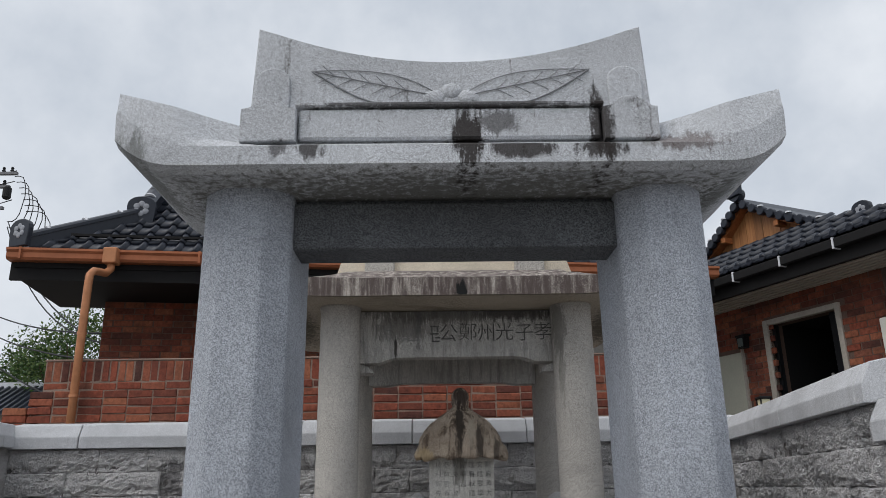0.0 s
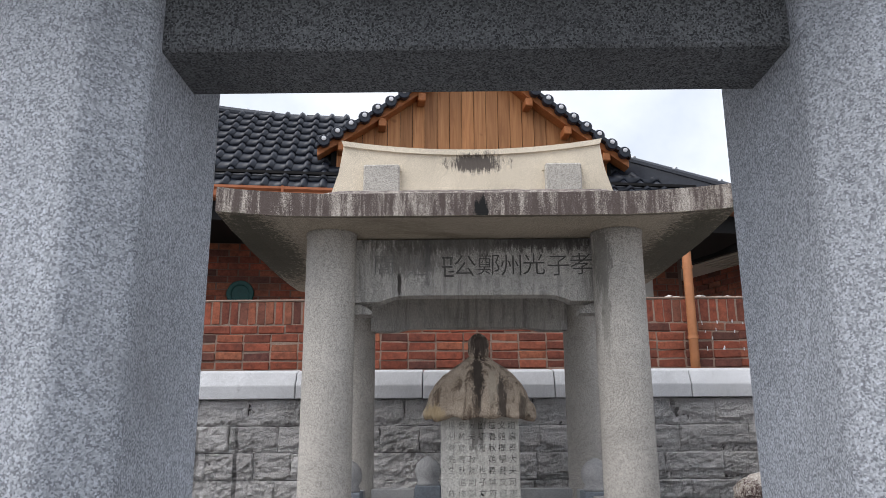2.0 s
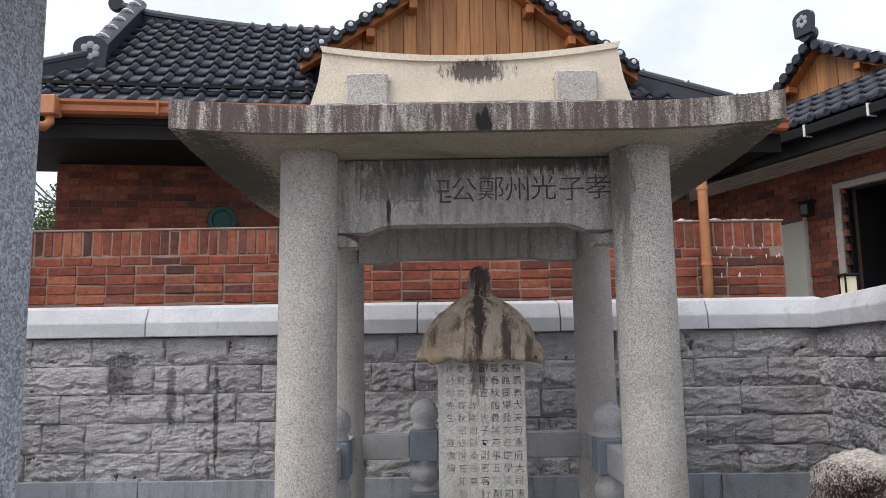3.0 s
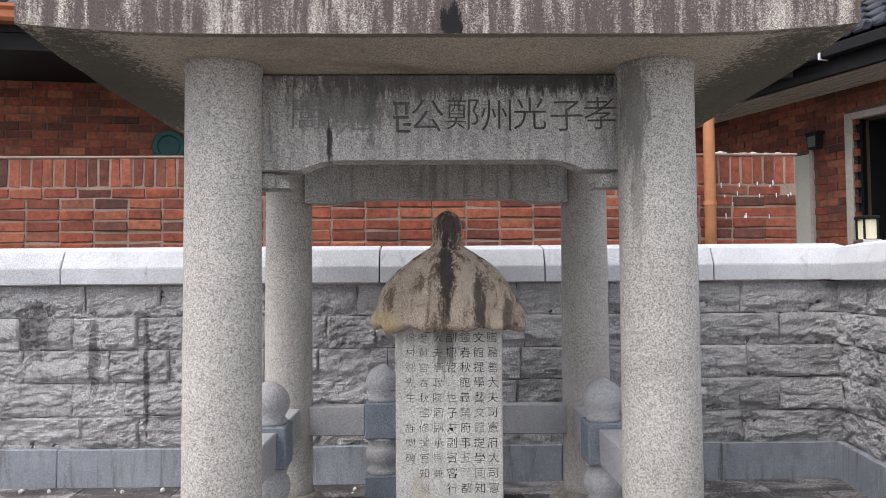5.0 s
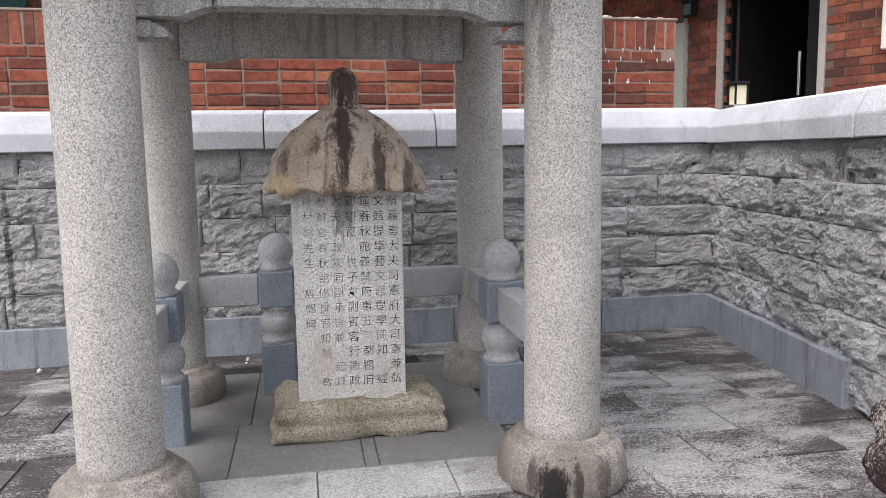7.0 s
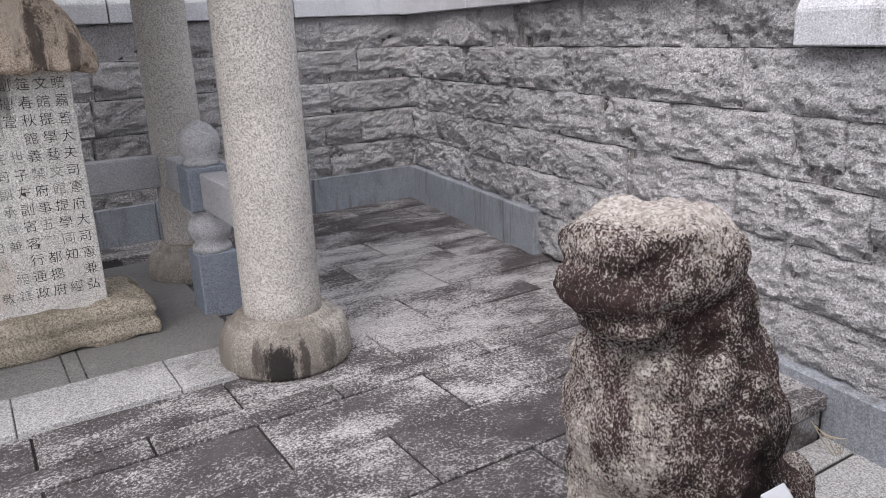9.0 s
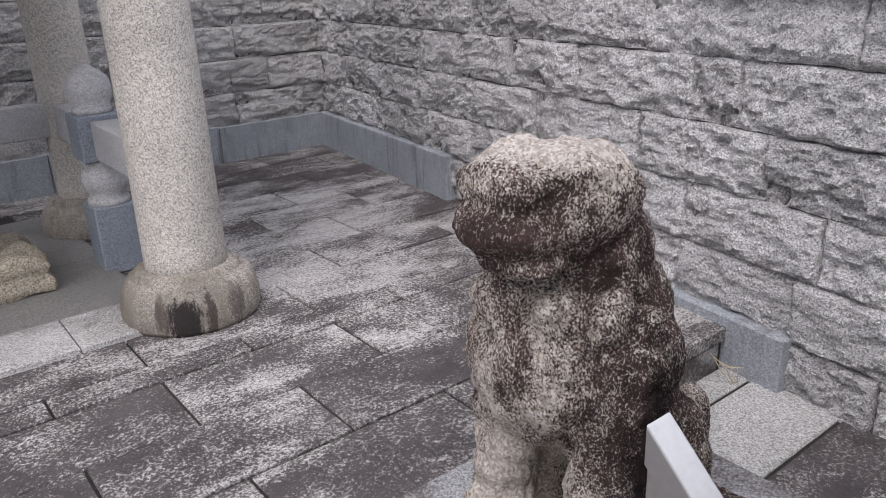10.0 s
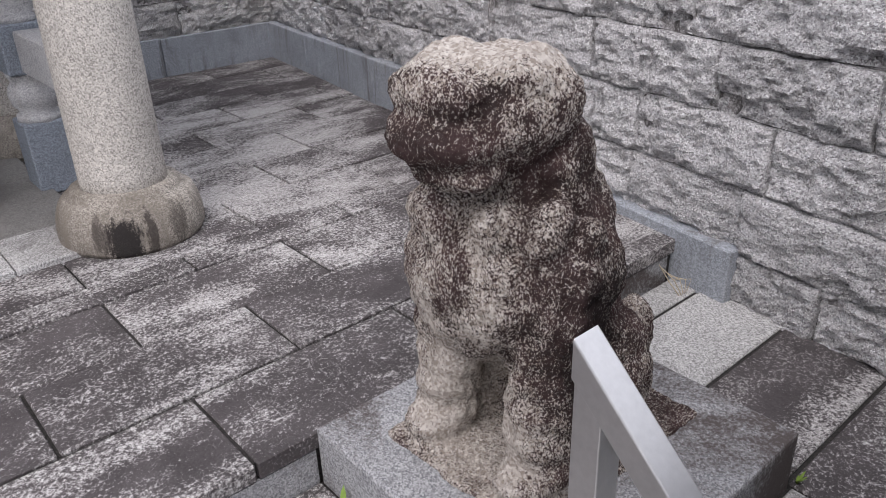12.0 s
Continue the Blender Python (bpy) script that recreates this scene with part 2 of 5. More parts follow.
def paver_material():
    n = Nodes("lichen_covered_paver", 0.95)
    n.b.inputs["Specular IOR Level"].default_value = 0.15
    c = n.ramp(n.cells(260), (0.2, (0.27, 0.255, 0.25)), (0.6, (0.44, 0.425, 0.415)), (0.95, (0.60, 0.585, 0.57)))
    own = n.t.nodes.new("ShaderNodeVectorMath")
    own.operation = "ADD"
    n.t.links.new(n.stretch((2.6, 5.2, 1.0)), own.inputs[0])
    n.put(own.inputs[1], n.math("MULTIPLY", n.random(), 1.3))
    fine = n.math("MULTIPLY", n.math("SUBTRACT", n.noise(110, 6, 0.84), 0.5), 2.8)
    wide = n.math("ADD", n.math("MULTIPLY", n.math("SUBTRACT", n.noise(1.0, 7, 0.64, own.outputs[0], 0.3), 0.5), 1.65), 0.345)
    wide = n.math("ADD", wide, n.math("MULTIPLY", n.blot((1.55, 5.3, 0.52), (0.75, 1.1, 1.0), 0.9, 3.0), 0.16))
    lift = n.math("MULTIPLY", n.math("SUBTRACT", n.random(), 0.5), 0.12)
    film = n.ramp(n.math("ADD", n.math("ADD", wide, fine), lift), (0.36, 1.0), (0.62, 0.0))
    dark = n.ramp(n.noise(7, 5, 0.6), (0.3, (0.034, 0.029, 0.030)), (0.7, (0.070, 0.061, 0.063)))
    c = n.mix(n.math("MULTIPLY", film, 0.95), c, dark)
    c = n.mix(n.ramp(n.math("ADD", n.noise(0.9, 5, 0.6), n.math("MULTIPLY", fine, 0.3)), (0.6, 0.0), (0.72, 0.5)), c, (0.045, 0.034, 0.034))
    n.bump(n.math("ADD", n.noise(160, 4, 0.7), n.noise(25, 4, 0.6)), 0.35, 0.006)
    return n.done(c)


def lion_material():
    n = Nodes("lichen_crusted_stone", 0.95)
    n.b.inputs["Specular IOR Level"].default_value = 0.12
    c = n.ramp(n.cells(190), (0.2, (0.40, 0.34, 0.29)), (0.6, (0.64, 0.58, 0.52)), (0.95, (0.80, 0.75, 0.69)))
    fine = n.math("MULTIPLY", n.math("SUBTRACT", n.noise(1.0, 5, 0.8, n.stretch((265, 265, 200))), 0.5), 3.3)
    mid = n.math("MULTIPLY", n.math("SUBTRACT", n.noise(1.0, 6, 0.75, n.stretch((46, 46, 24)), 0.5), 0.5), 1.0)
    broad = n.math("MULTIPLY", n.math("SUBTRACT", n.noise(1.0, 4, 0.6, n.stretch((7, 7, 3.5)), 0.8), 0.5), 1.5)
    wide = n.math("ADD", n.math("ADD", broad, mid), 0.575)
    head = n.math("MULTIPLY", n.blot((0.92, 3.2, 1.21), (0.2, 0.25, 0.10), 0.9, 7), 0.20)
    flank = n.math("MULTIPLY", n.blot((1.10, 3.08, 0.82), (0.17, 0.2, 0.28), 0.9, 7), 0.26)
    pale = n.math("MULTIPLY", n.blot((0.92, 3.28, 0.72), (0.10, 0.15, 0.24), 0.6), -0.20)
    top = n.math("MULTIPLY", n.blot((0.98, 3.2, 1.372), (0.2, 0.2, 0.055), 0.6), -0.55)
    foot = n.math("MULTIPLY", n.blot((1.0, 3.26, 0.60), (0.16, 0.2, 0.16), 0.6), -0.30)
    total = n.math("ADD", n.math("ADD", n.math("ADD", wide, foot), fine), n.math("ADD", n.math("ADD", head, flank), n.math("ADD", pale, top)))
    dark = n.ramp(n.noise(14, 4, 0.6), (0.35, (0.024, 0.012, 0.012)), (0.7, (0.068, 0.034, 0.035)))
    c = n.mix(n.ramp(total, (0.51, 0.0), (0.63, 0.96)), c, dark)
    c = n.mix(n.math("MULTIPLY", n.blot((1.06, 3.05, 0.84), (0.085, 0.12, 0.2), 1.2, 18), 0.7), c, (0.016, 0.012, 0.012))
    n.bump(n.math("ADD", n.noise(150, 5, 0.75), n.noise(28, 6, 0.7)), 0.9, 0.014)
    return n.done(c)


def brick_material(name, dark_share, islands=False):
    n = Nodes(name, 0.88)
    r = n.island() if islands else n.random()
    c = n.ramp(r, (0.0, (0.085, 0.040, 0.032)), (0.12, (0.18, 0.055, 0.036)), (0.45, (0.29, 0.076, 0.044)), (0.75, (0.33, 0.105, 0.060)), (0.9, (0.38, 0.135, 0.072)), (1.0, (0.14, 0.055, 0.045)))
    c = n.mix(1.0, c, n.ramp(n.noise(24, 6, 0.65), (0.25, 0.45), (0.75, 1.3)), "MULTIPLY")
    c = n.mix(n.ramp(n.noise(60, 4, 0.7), (0.66, 0.0), (0.8, 0.5)), c, (0.5, 0.4, 0.33))
    c = n.mix(n.ramp(n.noise(2.6, 5, 0.6), (0.42, 0.0), (0.66, dark_share)), c, (0.05, 0.03, 0.026))
    n.bump(n.noise(85, 4, 0.7), 0.5, 0.006)
    return n.done(c)


def plain(name, colour, rough=0.6, metal=0.0, grain=40.0, amount=0.12, bump=0.05, dirt=None):
    n = Nodes(name, rough, metal)
    c = n.mix(1.0, colour, n.ramp(n.noise(grain, 5, 0.6), (0.25, 1 - amount), (0.75, 1 + amount)), "MULTIPLY")
    c = n.mix(1.0, c, n.ramp(n.noise(2.5, 4, 0.6), (0.25, 1 - amount), (0.75, 1 + amount)), "MULTIPLY")
    if dirt:
        c = n.mix(n.ramp(n.noise(5, 6, 0.65), (0.55, 0.0), (0.8, 0.6)), c, dirt)
    n.bump(n.noise(grain * 3, 3, 0.6), bump, 0.004)
    return n.done(c)


def wood_material():
    n = Nodes("varnished_pine_board", 0.5)
    g = n.noise(1.0, 6, 0.6, n.stretch((22, 22, 1.1)), 1.2)
    c = n.ramp(g, (0.25, (0.24, 0.095, 0.034)), (0.55, (0.42, 0.19, 0.075)), (0.8, (0.52, 0.265, 0.115)))
    c = n.mix(1.0, c, n.ramp(n.random(), (0.0, 0.72), (1.0, 1.15)), "MULTIPLY")
    c = n.mix(n.ramp(n.noise(5.0, 2, 0.4), (0.72, 0.0), (0.78, 0.7)), c, (0.13, 0.05, 0.02))
    n.bump(g, 0.2, 0.004)
    return n.done(c)


def leaf_material():
    n = Nodes("broad_green_foliage", 0.6)
    c = n.ramp(n.island(), (0.0, (0.022, 0.05, 0.012)), (0.5, (0.05, 0.105, 0.022)), (1.0, (0.12, 0.16, 0.04)))
    return n.done(c)


M_PAVER, M_LION = paver_material(), lion_material()
# house brick and its mortar carry the shade beneath the eaves in their colour
M_BRICK, M_HOUSEBRICK = brick_material("red_brick", 0.35), brick_material("shade_darkened_red_brick", 0.65, True)
M_MORTAR = plain("lime_mortar", (0.27, 0.195, 0.155), 0.95, grain=90, amount=0.25, bump=0.4, dirt=(0.12, 0.10, 0.09))
M_MORTAR_DARK = plain("shade_darkened_mortar", (0.15, 0.10, 0.08), 0.95, grain=90, amount=0.25, bump=0.4, dirt=(0.07, 0.05, 0.04))
M_TILE = plain("black_glazed_metal_tile", (0.022, 0.026, 0.037), 0.36, grain=30, amount=0.2)
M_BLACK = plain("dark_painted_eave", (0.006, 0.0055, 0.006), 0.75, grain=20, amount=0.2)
M_WHITEPUTTY = plain("white_joint_plaster", (0.62, 0.63, 0.66), 0.8, amount=0.15)
M_COPPER = plain("copper_brown_gutter", (0.36, 0.125, 0.058), 0.45, 0.25, grain=12, amount=0.15)
M_PIPE = plain("orange_brown_downpipe", (0.46, 0.20, 0.095), 0.45, 0.2, grain=12, amount=0.15)
M_WOOD = wood_material()
M_RAFTER = plain("varnished_rafter", (0.38, 0.14, 0.05), 0.5, grain=30, amount=0.25)
M_STEEL = plain("brushed_stainless_steel", (0.62, 0.61, 0.60), 0.34, 0.95, grain=90, amount=0.06)
M_INK = plain("black_inscription_paint", (0.06, 0.058, 0.056), 0.9, grain=160, amount=0.5)
M_INK_FAINT = plain("faded_inscription", (0.115, 0.112, 0.105), 0.9, grain=90, amount=0.5)
M_WORN = plain("worn_inscription", (0.22, 0.215, 0.20), 0.9, grain=120, amount=0.3)
M_CARVE = plain("carved_relief_granite", (0.24, 0.245, 0.255), 0.95, grain=120, amount=0.3)
M_FRAME = plain("grey_cement_surround", (0.42, 0.38, 0.33), 0.9, grain=25, amount=0.15, dirt=(0.2, 0.17, 0.14))
M_DOORDARK = plain("black_door_leaf", (0.010, 0.011, 0.013), 0.35, grain=10, amount=0.1)
M_VOID = plain("painted_dark_interior", (0.012, 0.012, 0.013), 0.9)
M_BEIGE = plain("beige_metal_panel", (0.50, 0.49, 0.40), 0.6, amount=0.06)
M_LAMPGLASS = plain("frosted_lamp_pane", (0.78, 0.72, 0.50), 0.5, amount=0.05)
M_SIGN = plain("white_sign_box", (0.72, 0.70, 0.64), 0.5, amount=0.05)
M_SOFFIT = plain("pale_vinyl_soffit", (0.48, 0.43, 0.38), 0.7, amount=0.08)
M_GREENGLASS = plain("grey_green_cladding", (0.10, 0.12, 0.115), 0.3, amount=0.06)
M_VENT = plain("green_vent_cover", (0.012, 0.07, 0.065), 0.5, amount=0.2)
M_PEEL = plain("peeling_white_plaster", (0.55, 0.52, 0.48), 0.9, grain=7, amount=0.1, dirt=(0.16, 0.11, 0.08))
M_CONCRETE = plain("utility_pole_concrete", (0.20, 0.20, 0.21), 0.9, amount=0.1)
M_WIRE = plain("black_cable", (0.015, 0.015, 0.017), 0.7, amount=0.1)
M_SOIL = plain("packed_grey_ground", (0.20, 0.19, 0.175), 0.95, grain=12, amount=0.3, bump=0.4, dirt=(0.08, 0.07, 0.06))
M_BARK = plain("brown_bark", (0.09, 0.065, 0.045), 0.95, grain=20, amount=0.3, bump=0.6)
M_LEAF = leaf_material()
M_DRYLEAF = plain("dry_orange_leaf", (0.36, 0.15, 0.05), 0.8, amount=0.3)
M_WEED = plain("weed_green", (0.13, 0.20, 0.035), 0.7, amount=0.3)
M_STRAW = plain("dry_straw", (0.42, 0.36, 0.26), 0.9, amount=0.2)


# ---- helpers of this scene ----
def mesh_of(bm, material, smooth=False, name="mesh"):
    me = bpy.data.meshes.new(name)
    bm.normal_update()
    bm.to_mesh(me)
    bm.free()
    if material:
        me.materials.append(material)
    if smooth:
        for p in me.polygons:
            p.use_smooth = True
    return me


def part(name, bm, material, parent=None, label="", smooth=False, m=None):
    ob = new(name, bm if isinstance(bm, bpy.types.Mesh) else mesh_of(bm, material, smooth, name))
    if parent:
        ob.parent = parent
    if m is not None:
        ob.matrix_basis = m
    if label:
        ob["label"] = label
    return ob


def thing(name, label, category, group="", at=None, kind=""):
    ob = new(name)
    if at is not None:
        ob.matrix_basis = at
    return tagged(ob, label, category, group, kind)


def box(x0, x1, y0, y1, z0, z1, bevel=0.0, seg=1, bm=None):
    own = bm is None
    bm = bm or bmesh.new()
    vs = [bm.verts.new(p) for p in ((x0, y0, z0), (x1, y0, z0), (x1, y1, z0), (x0, y1, z0), (x0, y0, z1), (x1, y0, z1), (x1, y1, z1), (x0, y1, z1))]
    fs = [bm.faces.new([vs[i] for i in f]) for f in ((3, 2, 1, 0), (4, 5, 6, 7), (0, 1, 5, 4), (1, 2, 6, 5), (2, 3, 7, 6), (3, 0, 4, 7))]
    if bevel:
        es = {e for f in fs for e in f.edges}
        bmesh.ops.bevel(bm, geom=list(es), offset=bevel, segments=seg, affect="EDGES", profile=0.5)
    return bm


def lathe(profile, seg=32, sy=1.0, bm=None, at=(0, 0, 0)):
    """A turned body from (radius, height) pairs; sy flattens it."""
    bm = bm or bmesh.new()
    rings = []
    for r, z in profile:
        rings.append([bm.verts.new((at[0] + r * math.cos(2 * math.pi * i / seg), at[1] + sy * r * math.sin(2 * math.pi * i / seg), at[2] + z)) for i in range(seg)])
    for a, b in zip(rings, rings[1:]):
        for i in range(seg):
            j = (i + 1) % seg
            bm.faces.new((a[i], a[j], b[j], b[i]))
    bm.faces.new(rings[0][::-1])
    bm.faces.new(rings[-1])
    return bm


def prism(points, y0, y1, bm=None, bevel=0.0):
    """Points (x, z) of an outline, counter-clockwise seen from the front (-y), pulled from y0 to y1."""
    bm = bm or bmesh.new()
    a = [bm.verts.new((x, y0, z)) for x, z in points]
    b = [bm.verts.new((x, y1, z)) for x, z in points]
    fs = [bm.faces.new(a), bm.faces.new(b[::-1])]
    k = len(points)
    for i in range(k):
        j = (i + 1) % k
        fs.append(bm.faces.new((a[j], a[i], b[i], b[j])))
    if bevel:
        bmesh.ops.bevel(bm, geom=[e for e in fs[0].edges], offset=bevel, segments=2, profile=0.5, affect="EDGES")
    return bm


def tube(path, r, seg=8, bm=None):
    """A round tube along a list of places."""
    bm = bm or bmesh.new()
    path = [Vector(p) for p in path]
    rings, s = [], None
    for i, p in enumerate(path):
        d = (path[min(i + 1, len(path) - 1)] - path[max(i - 1, 0)]).normalized()
        if s is None:
            s = d.cross(Vector((0, 0, 1)) if abs(d.z) < 0.9 else Vector((0, 1, 0)))
        s = (s - d * s.dot(d)).normalized()
        u = s.cross(d)
        rr = r[i] if isinstance(r, (list, tuple)) else r
        rings.append([bm.verts.new(p + rr * (math.cos(2 * math.pi * k / seg) * s + math.sin(2 * math.pi * k / seg) * u)) for k in range(seg)])
    for a, b in zip(rings, rings[1:]):
        for k in range(seg):
            j = (k + 1) % seg
            bm.faces.new((a[k], a[j], b[j], b[k]))
    bm.faces.new(rings[0][::-1])
    bm.faces.new(rings[-1])
    return bm


def roughen(bm, amount, freq, seed=0.0, octaves=4):
    bm.normal_update()
    moves = [(v, v.normal.copy() * amount * noise.fractal(v.co * freq + Vector((seed, seed * 1.7, seed * 0.3)), 1.0, 2.0, octaves)) for v in bm.verts]
    for v, d in moves:
        v.co += d
    return bm


def letters(body, size, weight=-0.011):
    """The outline of a word as flat mesh data: places and faces."""
    cu = bpy.data.curves.new("letters", "FONT")
    cu.body, cu.size, cu.resolution_u, cu.offset = body, 1.0, 3, weight
    ob = new("letters", cu)
    bpy.context.view_layer.update()
    me = bpy.data.meshes.new_from_object(ob.evaluated_get(bpy.context.evaluated_depsgraph_get()))
    vs = [tuple(v.co * size) for v in me.vertices]
    fs = [tuple(p.vertices) for p in me.polygons]
    bpy.data.objects.remove(ob)
    bpy.data.curves.remove(cu)
    bpy.data.meshes.remove(me)
    return vs, fs


def inscription(marks, y, material, parent, keep=1.0, weight=-0.011):
    """Flat characters on an upright face at y: marks of (character, x centre, z centre, size)."""
    for ch, x, z, size in marks:
        v, f = letters(ch, size, weight)
        me = bpy.data.meshes.new("character")
        me.from_pydata([(p[0] - 0.5 * size, 0.0, p[1] - 0.38 * size) for p in v], [], f)
        me.materials.append(material)
        me.materials[0] = material if random.random() < keep else M_WORN
        part("character", me, None, parent, m=pose(x + random.uniform(-0.002, 0.002), y, z, 0, random.uniform(-4, 4), 0))


# ---- ground, steps, terrace ----
FLOOR, LANDING = 0.523, 0.388
bm = bmesh.new()
bmesh.ops.create_grid(bm, x_segments=40, y_segments=40, size=400)
ground = part("ground", bm, M_SOIL)
tagged(ground, "bare grey packed ground round the shrine", "ground", kind="structure")
step = part("stair_step", box(-0.75, 0.95, 1.45, 2.84, 0.0, 0.194, 0.008), M_FLOORSLAB)
tagged(step, "low grey granite step under the stone gate", "step", kind="structure")
landing = part("landing", box(-3.9, 2.2, 2.84, 3.56, 0.0, LANDING - 0.008), M_GROUT)
tagged(landing, "granite landing in front of the terrace", "landing", kind="structure")
terrace = part("terrace_floor", box(-3.95, 2.75, 3.57, 7.0, 0.0, FLOOR - 0.008), M_GROUT)
tagged(terrace, "lichen-stained granite paved terrace floor", "floor", kind="structure")

# ---- enclosing walls ----
SLOPE = 0.148
WALL_X = lambda y: 2.66 - SLOPE * (6.97 - y)
ANG = math.atan(SLOPE)
COURSES = [1.737 - 0.2 * k for k in range(7)]


def rough_stone(length, height, seed, nx, nz, bulge):
    """A block with a split rock face towards -y; its foot-left-front corner at the origin."""
    bm = bmesh.new()
    rnd = random.Random(seed)
    g = 0.0018
    tilt, lean = rnd.uniform(-0.008, 0.008), rnd.uniform(-0.008, 0.008)
    break_at, deep = rnd.choice((0.10, 0.14, 0.18, 0.22, 0.28, 0.34)), rnd.uniform(0.55, 1.15)
    side_at = rnd.choice((-1, -1, -1, 0.12, 0.2))
    rows = []
    for j in range(nz + 1):
        row = []
        for i in range(nx + 1):
            u, v = i / nx, j / nz
            e = min(u, 1 - u) * length, min(v, 1 - v) * height
            edge = max(0.0, min(1.0, min(e) / 0.012))
            p = Vector((u * length * 4.2 + seed * 3.1, seed * 1.3, v * height * 7.0))
            f = noise.fractal(p * 1.3, 0.8, 2.2, 6) * 0.6 + noise.fractal(p * 3.4, 0.7, 2.2, 5) * 0.6 + noise.fractal(p * 9.0, 0.6, 2.2, 4) * 0.24
            crack = break_at + 0.17 * noise.fractal(Vector((u * length * 6 + seed, 0.5, seed)), 0.6, 2.2, 5)
            ledge = 1.0 / (1.0 + math.exp(-(v - crack) * 85))
            side = 1.0 / (1.0 + math.exp(-(u - side_at - 0.1 * noise.noise(Vector((v * 5, seed, 1)))) * 34)) if side_at > 0 else 1.0
            d = (0.55 + 0.45 * edge) * (bulge * (0.45 + 1.25 * f) + bulge * deep * ledge * side * (1.0 - 0.35 * v) + tilt * (2 * v - 1) + lean * (2 * u - 1))
            d = 0.050 * math.tanh(d / 0.050)
            jag = 0.006 * noise.noise(p * 2.3) if min(e) < 0.001 else 0.0
            row.append(bm.verts.new((g + u * (length - 2 * g) + (jag if 0 < j < nz else 0), -max(d, -0.012), g + v * (height - 2 * g) + (jag if 0 < i < nx else 0))))
        rows.append(row)
    for j in range(nz):
        for i in range(nx):
            bm.faces.new((rows[j][i], rows[j][i + 1], rows[j + 1][i + 1], rows[j + 1][i]))
    rim = rows[0] + [r[-1] for r in rows[1:]] + rows[-1][-2::-1] + [r[0] for r in rows[-2:0:-1]]
    back = [bm.verts.new((v.co.x, 0.05, v.co.z)) for v in rim]
    for i in range(len(rim)):
        j = (i + 1) % len(rim)
        bm.faces.new((rim[j], rim[i], back[i], back[j]))
    return bm


def stone_wall(wall, m, length, tops, foot, lengths, seed, fine, bulge, stone=None):
    """Courses of split stones along a wall; m puts the wall's left foot with its face towards -y."""
    rnd = random.Random(seed)
    for k, top in enumerate(tops):
        low = tops[k + 1] if k + 1 < len(tops) else foot
        s = -rnd.uniform(0.0, 0.25)
        while s < length:
            l = rnd.uniform(*lengths)
            a, b = max(0.0, s), min(length, s + l)
            if length - b < 0.12:
                b = length
            if b - a > 0.03:
                nx, nz = max(5, int((b - a) / fine)), max(5, int((top - low) / fine))
                part("stone", rough_stone(b - a, top - low, rnd.randrange(9999), nx, nz, bulge * rnd.uniform(0.6, 1.25)), stone or M_WALLSTONE, wall, m=m @ pose(a, 0, low))
            s += l
            if b == length:
                break


def coping_piece(l, seed):
    """Sloped coping block, l long, its inner foot edge along x at the origin."""
    prof = [(0.0, 0.0), (0.0, 0.10), (0.055, 0.205), (0.22, 0.235), (0.36, 0.18), (0.36, 0.0)]
    bm = bmesh.new()
    a = [bm.verts.new((0.0035, y, z)) for y, z in prof]
    b = [bm.verts.new((l - 0.0035, y, z)) for y, z in prof]
    bm.faces.new(a)
    bm.faces.new(b[::-1])
    for i in range(len(prof)):
        j = (i + 1) % len(prof)
        bm.faces.new((a[j], a[i], b[i], b[j]))
    bmesh.ops.bevel(bm, geom=bm.edges[:], offset=0.005, segments=1, profile=0.5, affect="EDGES")
    bmesh.ops.recalc_face_normals(bm, faces=bm.faces[:])
    return bm


# wall at the back, facing -y
wall_back = part("wall_back", box(-3.75, 2.9, 6.985, 7.25, 0.3, 1.735), M_JOINT)
tagged(wall_back, "rough split-granite wall with stained dark joints behind the shrine", "wall", kind="structure")
# side wall, slanted, stepping down towards the gate


SIDE = Matrix.Translation((WALL_X(6.97), 6.97, 0)) @ pose(0, 0, 0, 0, 0, -90 - math.degrees(ANG))
D_STEP = (6.97 - 3.80) / math.cos(ANG)
wall_side = part("wall_side", box(0.0, D_STEP, 0.015, 0.28, 0.0, 1.732), M_JOINT, m=SIDE)
tagged(wall_side, "rough split-granite side wall with a pale coping", "wall", kind="structure")
wall_side_low = part("wall_side_low", box(D_STEP, D_STEP + 4.6, 0.015, 0.28, 0.0, 1.54), M_JOINT, m=SIDE)
tagged(wall_side_low, "lower stretch of rough split-granite side wall", "wall", kind="structure")
wall_left = part("wall_left", box(-3.75 - 0.27, -3.75, 2.0, 7.24, 0.0, 1.75), M_WALLSTONE)
tagged(wall_left, "plain granite wall closing the terrace", "wall", kind="structure")


def coping_run(name, m, length, first, each, z, label, seed):
    run = tagged(new(name), label, "coping", kind="structure")
    run.matrix_basis = m
    rnd = random.Random(seed)
    s, l = 0.0, first
    while s < length - 0.02:
        l = min(l, length - s)
        part("coping_stone", coping_piece(l, 0), M_COPING, run, m=pose(s, -0.065 + rnd.uniform(-0.003, 0.003), z + rnd.uniform(-0.002, 0.002)))
        s += l
        l = each * rnd.uniform(0.92, 1.08)


